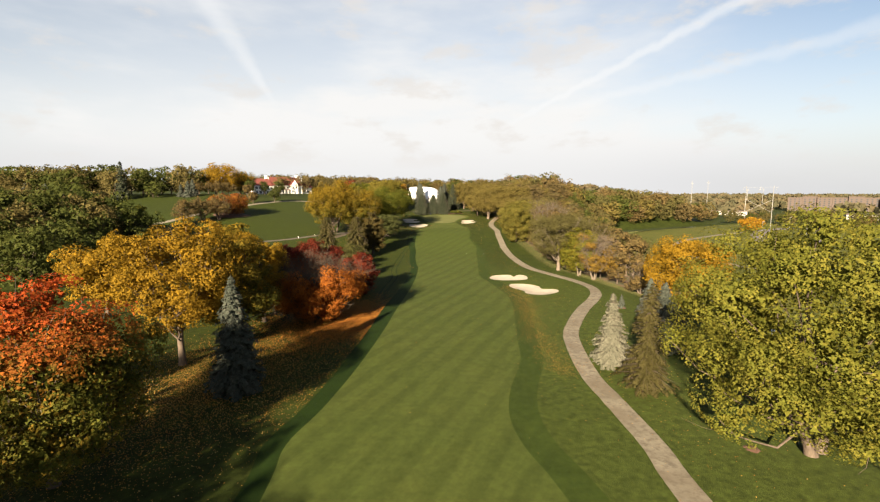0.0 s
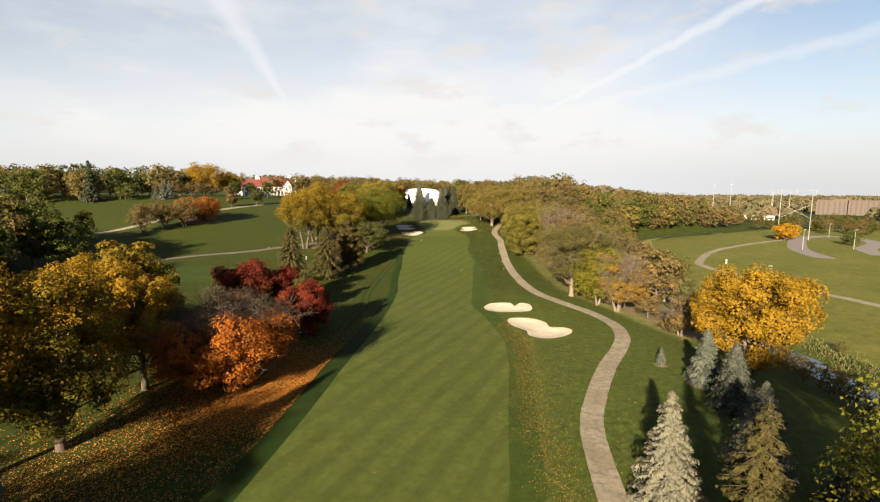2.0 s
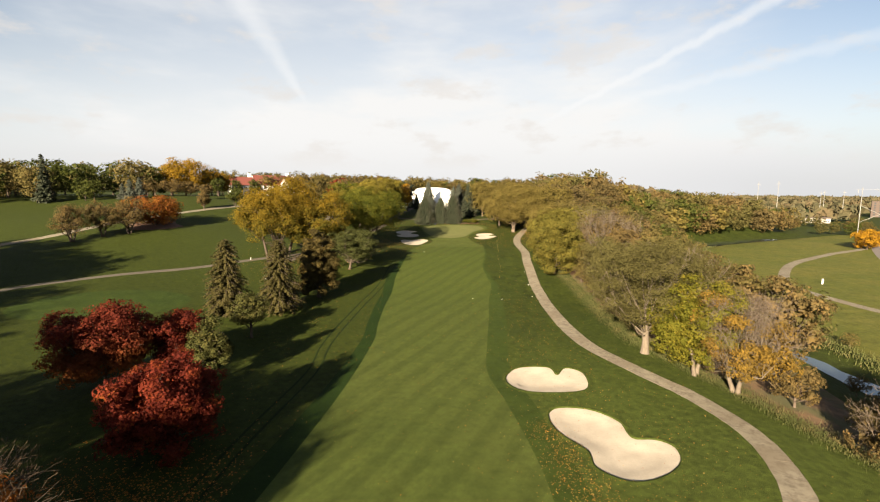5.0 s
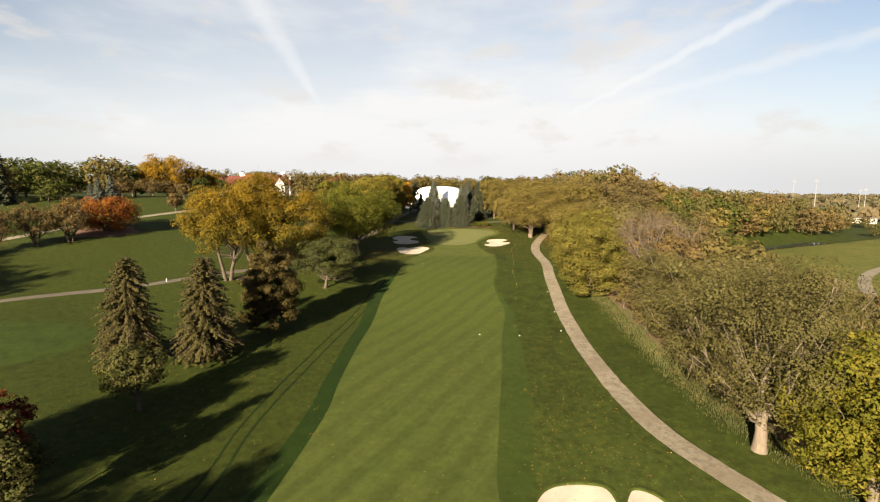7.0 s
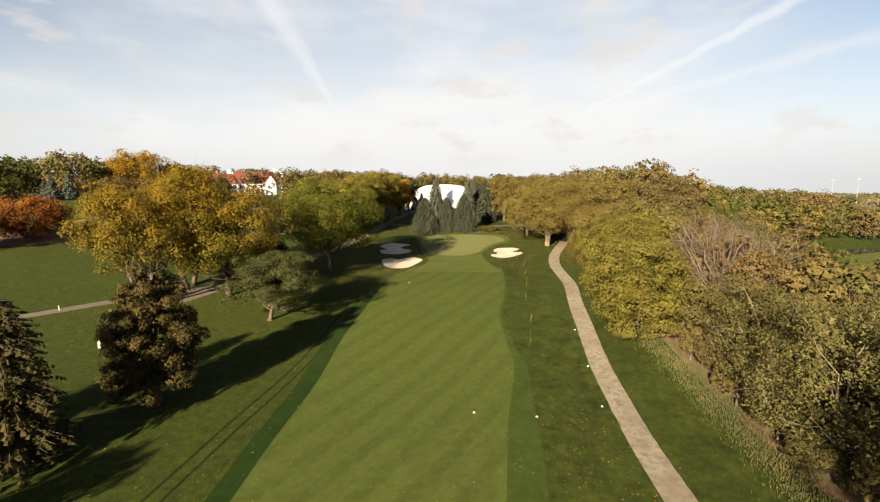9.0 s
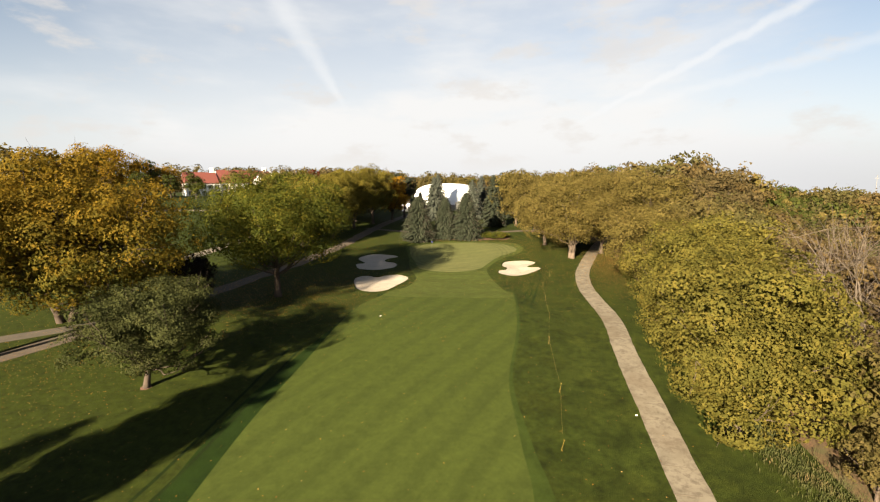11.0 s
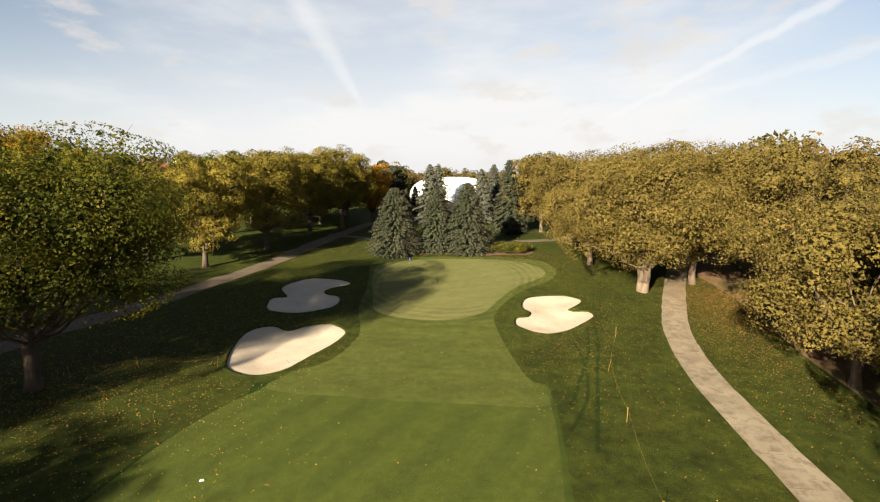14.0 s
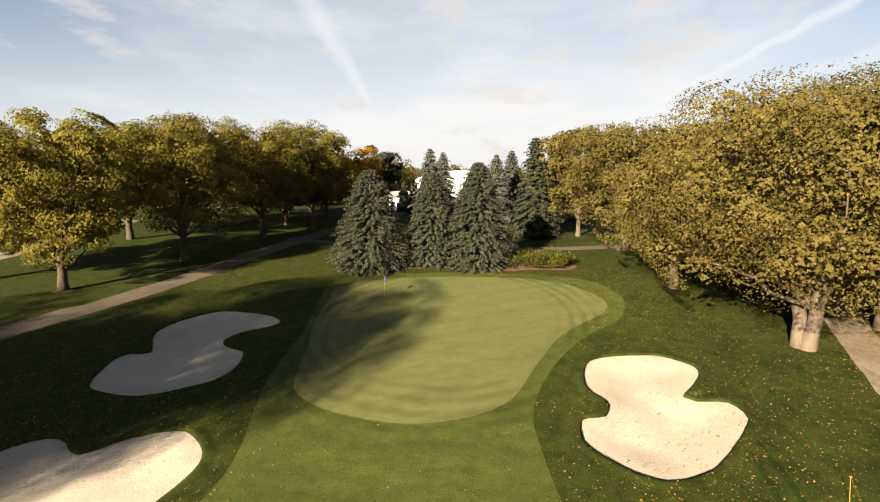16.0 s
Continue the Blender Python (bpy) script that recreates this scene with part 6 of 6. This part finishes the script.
# ---- things on the course ----
flag = new("flagstick")
tagged(flag, "white flagstick with a small dark blue flag in the cup", "flagstick")
part("pole", Heap().tube([(0, 0, -0.1), (0, 0, 2.13)], [0.009, 0.007], 8).mesh("pole", STONE, True), flag)
fh_ = Heap()
for i in range(6):
    z_ = 0.03 * math.sin(i * 1.4)
    fh_.v += [(0.015 + i * 0.085, z_, 2.12 - 0.01 * i), (0.015 + i * 0.085, z_ * 1.3, 1.74 - 0.025 * i)]
fh_.f += [(2 * i, 2 * i + 1, 2 * i + 3, 2 * i + 2) for i in range(5)]
part("flag", fh_.mesh("flag", BLUE_CLOTH, True), flag, "dark blue cloth flag")
flag.matrix_basis = pose(-5.7, 265.6, gz(-5.7, 265.6), 0, 0, -60)


def stake(x, y, h=0.95):
    root = new("rope_stake")
    tagged(root, "slanting yellow rope stake in the rough", "stake", "rope stakes")
    part("rod", Heap().tube([(-0.12, 0, -0.1), (0.1, 0, h)], [0.015, 0.012], 6).mesh("rod", YELLOW), root)
    part("rope_loop", Heap().tube([(0.1 + 0.05 * math.cos(a), 0.05 * math.sin(a), h) for a in np.linspace(0, 6.28, 9)], [0.012] * 9, 5, False).mesh("rope_loop", YELLOW), root)
    root.matrix_basis = pose(x, y, gz(x, y), 0, 0, (x * 71 + y * 37) % 360)


def rope(pts):
    line = []
    for (x0, y0), (x1, y1) in zip(pts, pts[1:]):
        for u in np.linspace(0, 1, 8, endpoint=False):
            x, y = x0 + (x1 - x0) * u, y0 + (y1 - y0) * u
            line.append((x, y, gz(x0, y0) * (1 - u) + gz(x1, y1) * u + 0.93 - 1.6 * u * (1 - u)))
    tagged(new("rope", Heap().tube(line, [0.0045] * len(line), 5).mesh("rope", YELLOW)), "thin yellow rope strung between stakes", "rope")


for line in ([(21.2, 243.4), (19.3, 235.8), (19.1, 228.0), (18.9, 219), (18.1, 210.4), (18.2, 199), (17.4, 190)], [(-14.2, 230.9), (-20.7, 229.2), (-24.4, 226.3)]):
    for q in line:
        stake(*q)
    rope(line)


def plate(x, y, turn):
    root = new("yardage_marker")
    tagged(root, "small white yardage marker lying on the grass", "marker", "yardage markers")
    hp = Heap()
    hp.box(-0.11, 0.11, -0.05, 0.05, 0.0, 0.06)
    hp.v[4:] = [(x_ * 0.9, y_ * 0.8, z_) for x_, y_, z_ in hp.v[4:]]
    part("block", hp.mesh("block", WHITE), root)
    part("foot", Heap().box(-0.13, 0.13, -0.07, 0.07, -0.05, 0.01).mesh("foot", STONE), root)
    root.matrix_basis = pose(x, y, gz(x, y) + 0.01, 0, 0, turn)


for i, (x, y) in enumerate([(10.1, 171.6), (16.7, 171.3), (24.0, 174.3), (24.4, 184.0), (24.7, 195.8), (-5.7, 217.8)]):
    plate(x, y, 8 * i - 12)


def post(x, y, h, nm, lab, m):
    root = new(nm)
    tagged(root, lab, "post")
    hp = Heap().box(-0.17, 0.17, -0.13, 0.13, -0.2, h)
    part("shaft", hp.mesh("shaft", m), root)
    part("cap", Heap().box(-0.2, 0.2, -0.16, 0.16, h, h + 0.07).mesh("cap", m), root)
    root.matrix_basis = pose(x, y, gz(x, y), 0, 0, 15)


post(-42.8, 180.8, 0.95, "stone_post", "square grey stone tee post on the grass", STONE)
post(124, 222, 1.6, "white_post", "white marker post in the valley meadow", WHITE)
bench = new("bench")
tagged(bench, "small pale bench on the valley meadow", "bench")
part("seat", Heap().box(-0.9, 0.9, -0.22, 0.22, 0.42, 0.48).mesh("seat", STONE), bench)
for xx in (-0.75, 0.75):
    part("leg", Heap().box(xx - 0.05, xx + 0.05, -0.2, 0.2, -0.1, 0.42).mesh("leg", STONE), bench)
bench.matrix_basis = pose(137, 214, gz(137, 214), 0, 0, 20)

# path markers on the side lawn
marker = new("path_marker")
tagged(marker, "short white marker post beside the old path", "marker post", "path markers")
part("post", Heap().tube([(0, 0, -0.15), (0, 0, 0.78)], [0.045, 0.045], 8).mesh("post", WHITE), marker)
part("cap", Heap().tube([(0, 0, 0.78), (0, 0, 0.82)], [0.055, 0.03], 8).mesh("cap", WHITE), marker)
marker.matrix_basis = pose(-59.8, 191.1, gz(-59.8, 191.1))
copy_thing(marker, pose(-54.5, 196.9, gz(-54.5, 196.9)))

# mulch rings under single trees
for x, y, r in ((25.8, 54.6, 1.3), (24.7, 63.0, 1.1), (42.1, 89.0, 2.5), (39.3, 96, 1.15), (-29.3, 157.6, 1.1), (-24.6, 194.6, 0.6), (-25.3, 54.1, 1.2), (-104, 226, 9.0), (-36.9, 259.3, 1.0), (30.5, 41.5, 0.8), (21.2, 291.5, 1.4)):
    rr_ = np.random.RandomState(int(abs(x * 7 + y)))
    hp = Heap()
    ring = [(x + r * (1 + 0.12 * rr_.randn()) * math.cos(a), y + r * (1 + 0.12 * rr_.randn()) * math.sin(a)) for a in np.linspace(0, 6.2832, 18, endpoint=False)]
    mid = [(x + 0.45 * (px - x), y + 0.45 * (py - y)) for px, py in ring]
    hp.v = [(x, y, gz(x, y) + 0.14)] + [(a, b, gz(a, b) + 0.12) for a, b in mid] + [(a, b, gz(a, b) - 0.03) for a, b in ring]
    for i in range(18):
        j = (i + 1) % 18
        hp.f += [(0, 1 + i, 1 + j), (1 + i, 19 + i, 19 + j, 1 + j)]
    tagged(new("mulch_ring", hp.mesh("mulch_ring", MULCH, True)), "low ring of brown bark mulch round a trunk", "mulch", "mulch rings")

# low juniper and dry grasses behind the green
hedge = broadleaf("juniper_shrub", 1.7, 8.6, L_TURN, BARK_DARK, "low spreading green juniper beside the spruces", 301, 0.0, 26, 9000, 0.14, lobe=0.26, trunk=0.06, stems=3)
stand(hedge, 9.6, 280.4, 10)


def tufts(name, label, spots, tall, rnd, size=0.1):
    """Clumps of upright grass blades as one mesh."""
    n = len(spots)
    z = ground_z(spots[:, 0], spots[:, 1])
    h = tall * (0.5 + 0.7 * rnd.rand(n))
    ctr = np.c_[spots, z + h * 0.42]
    upw = unit(np.c_[rnd.randn(n, 2) * 0.28, np.ones(n)])
    nrm = unit(np.c_[rnd.randn(n, 2), 0.15 * np.ones(n)])
    ob = new(name, blades(name, ctr, nrm, h, L_STRAW, rnd, size, upw))
    return tagged(ob, label, "grass", kind="stuff")


rnd_t = np.random.RandomState(5)
tufts("pampas_grass", "pale dry ornamental grass beside the juniper", np.array([10.2, 281.6]) + rnd_t.randn(500, 2) * np.array([0.9, 0.35]), 1.7, rnd_t, 0.12)
bank = spline([(57, 104), (52.5, 109), (48.6, 113), (46.2, 119), (43.6, 127.5), (39.5, 138), (36.3, 146), (35.3, 158), (35.0, 170), (34.3, 182), (32.9, 195), (33, 203)], 0.5, False)
pick = rnd_t.randint(0, len(bank), 34000)
tufts("tall_bank_grass", "straw-coloured tall grass along the creek bank", bank[pick] + rnd_t.randn(34000, 2) * 1.1 + np.array([1.6, 0.2]), 0.42, rnd_t, 0.12)
far_bank = np.c_[creek_x(np.arange(60, 330, 0.5)) + 6.5 + 6 * ease((np.arange(60, 330, 0.5) - 200) / 150.0), np.arange(60, 330, 0.5)]
pick = rnd_t.randint(0, len(far_bank), 16000)
tufts("far_bank_grass", "tall greenish grass on the far creek bank", far_bank[pick] + rnd_t.randn(16000, 2) * 1.6, 0.9, rnd_t, 0.16)


def off_mown(spots):
    """Leaves out the spots on the mown strip and the fairway."""
    spots = np.asarray(spots)
    return spots[~(inside(spots, cut_loop) | inside(spots, fairway_loop))]


def strew(name, label, spots, leaf, rnd, size=0.15):
    """Fallen leaves lying on the ground."""
    spots = spots[~inside(spots, putting_loop)]
    for b in BUNKERS:                       # raked sand keeps only a few leaves
        spots = spots[~inside(spots, b) | (np.arange(len(spots)) % 4 == 0)]
    n = len(spots)
    ctr = np.c_[spots, ground_z(spots[:, 0], spots[:, 1]) + 0.035 + 0.03 * rnd.rand(n)]
    nrm = unit(np.c_[rnd.randn(n, 2) * 0.3, np.ones(n)])
    return tagged(new(name, blades(name, ctr, nrm, size * (0.6 + 0.8 * rnd.rand(n)), leaf, rnd, 0.8)), label, "fallen leaves", kind="stuff")


def around(x, y, sx, sy, n, rnd, turn=0.0):
    p = rnd.randn(n, 2) * np.array([sx, sy])
    c_, s_ = math.cos(radians(turn)), math.sin(radians(turn))
    return p @ np.array([[c_, s_], [-s_, c_]]) + np.array([x, y])


rl = np.random.RandomState(9)
strew("orange_leaf_carpet", "dense carpet of orange fallen leaves under the maple", off_mown(np.r_[around(-21, 88, 6.5, 9, 30000, rl, -10), around(-17, 84, 3.5, 8, 15000, rl, -20)]), L_FALLEN_ORANGE, rl, 0.16)
strew("yellow_leaf_carpet", "yellow fallen leaves strewn under the locust trees", off_mown(np.r_[around(-29, 58, 7, 9, 22000, rl), around(-34, 45, 6, 9, 7000, rl)]), L_FALLEN, rl, 0.115)
strew("bank_leaf_litter", "small brown and yellow leaves on the shaded bank", np.r_[around(-28, 225, 10, 9, 11000, rl), around(-42, 200, 9, 12, 5000, rl)], L_FALLEN, rl, 0.09)
band = spline([(17.5, 60), (17, 78), (18.5, 95), (19.5, 106), (18.5, 118)], 0.5, False)
strew("leaf_scatter", "scattered pale leaves on the rough grass", np.r_[band[rl.randint(0, len(band), 5200)] + rl.randn(5200, 2) * np.array([1.5, 0.8]), around(26, 110, 6, 18, 1800, rl), around(21, 150, 4, 22, 1300, rl), 
                                                                        around(28, 60, 6, 14, 1500, rl), around(4, 150, 6, 50, 500, rl), around(-20, 150, 8, 30, 1500, rl)], L_FALLEN, rl, 0.10)

# joints across the slabs of the cart path
JOINT = paint("joint_filler", (0.092, 0.074, 0.052), 0.95)
joint_mesh = Heap().box(-1.29, 1.29, -0.022, 0.022, -0.01, 0.004).mesh("joint", JOINT)
path_ob = bpy.data.objects["cart_path"]
run = np.r_[0, np.cumsum(np.linalg.norm(np.diff(path_line, axis=0), axis=1))]
for d_ in np.arange(1.5, run[-1] - 1, 3.05):
    i = int(np.searchsorted(run, d_))
    (x0, y0), (x1, y1) = path_line[i - 1], path_line[i]
    u = (d_ - run[i - 1]) / (run[i] - run[i - 1])
    x, y = x0 + (x1 - x0) * u, y0 + (y1 - y0) * u
    slope = math.degrees(math.atan2(gz(x1, y1) - gz(x0, y0), math.hypot(x1 - x0, y1 - y0)))
    part("joint", joint_mesh, path_ob, "", pose(x, y, gz(x, y) + 0.034, 0, 0, math.degrees(math.atan2(y1 - y0, x1 - x0)) - 90) @ pose(0, 0, 0, slope))

# fine litter round the green
strew("green_side_litter", "tiny brown and yellow leaves scattered over the rough", np.r_[around(-17, 240, 7, 10, 7000, rl), around(25, 250, 7, 12, 5500, rl), around(16, 242, 3.5, 8, 3000, rl), around(2, 277, 9, 2.2, 3500, rl), around(19, 270, 6, 7, 5000, rl), around(33, 248, 2.6, 10, 7000, rl), around(37.5, 256, 3.4, 6.5, 17000, rl), around(-24, 268, 5, 14, 5000, rl)], L_LITTER, rl, 0.085)
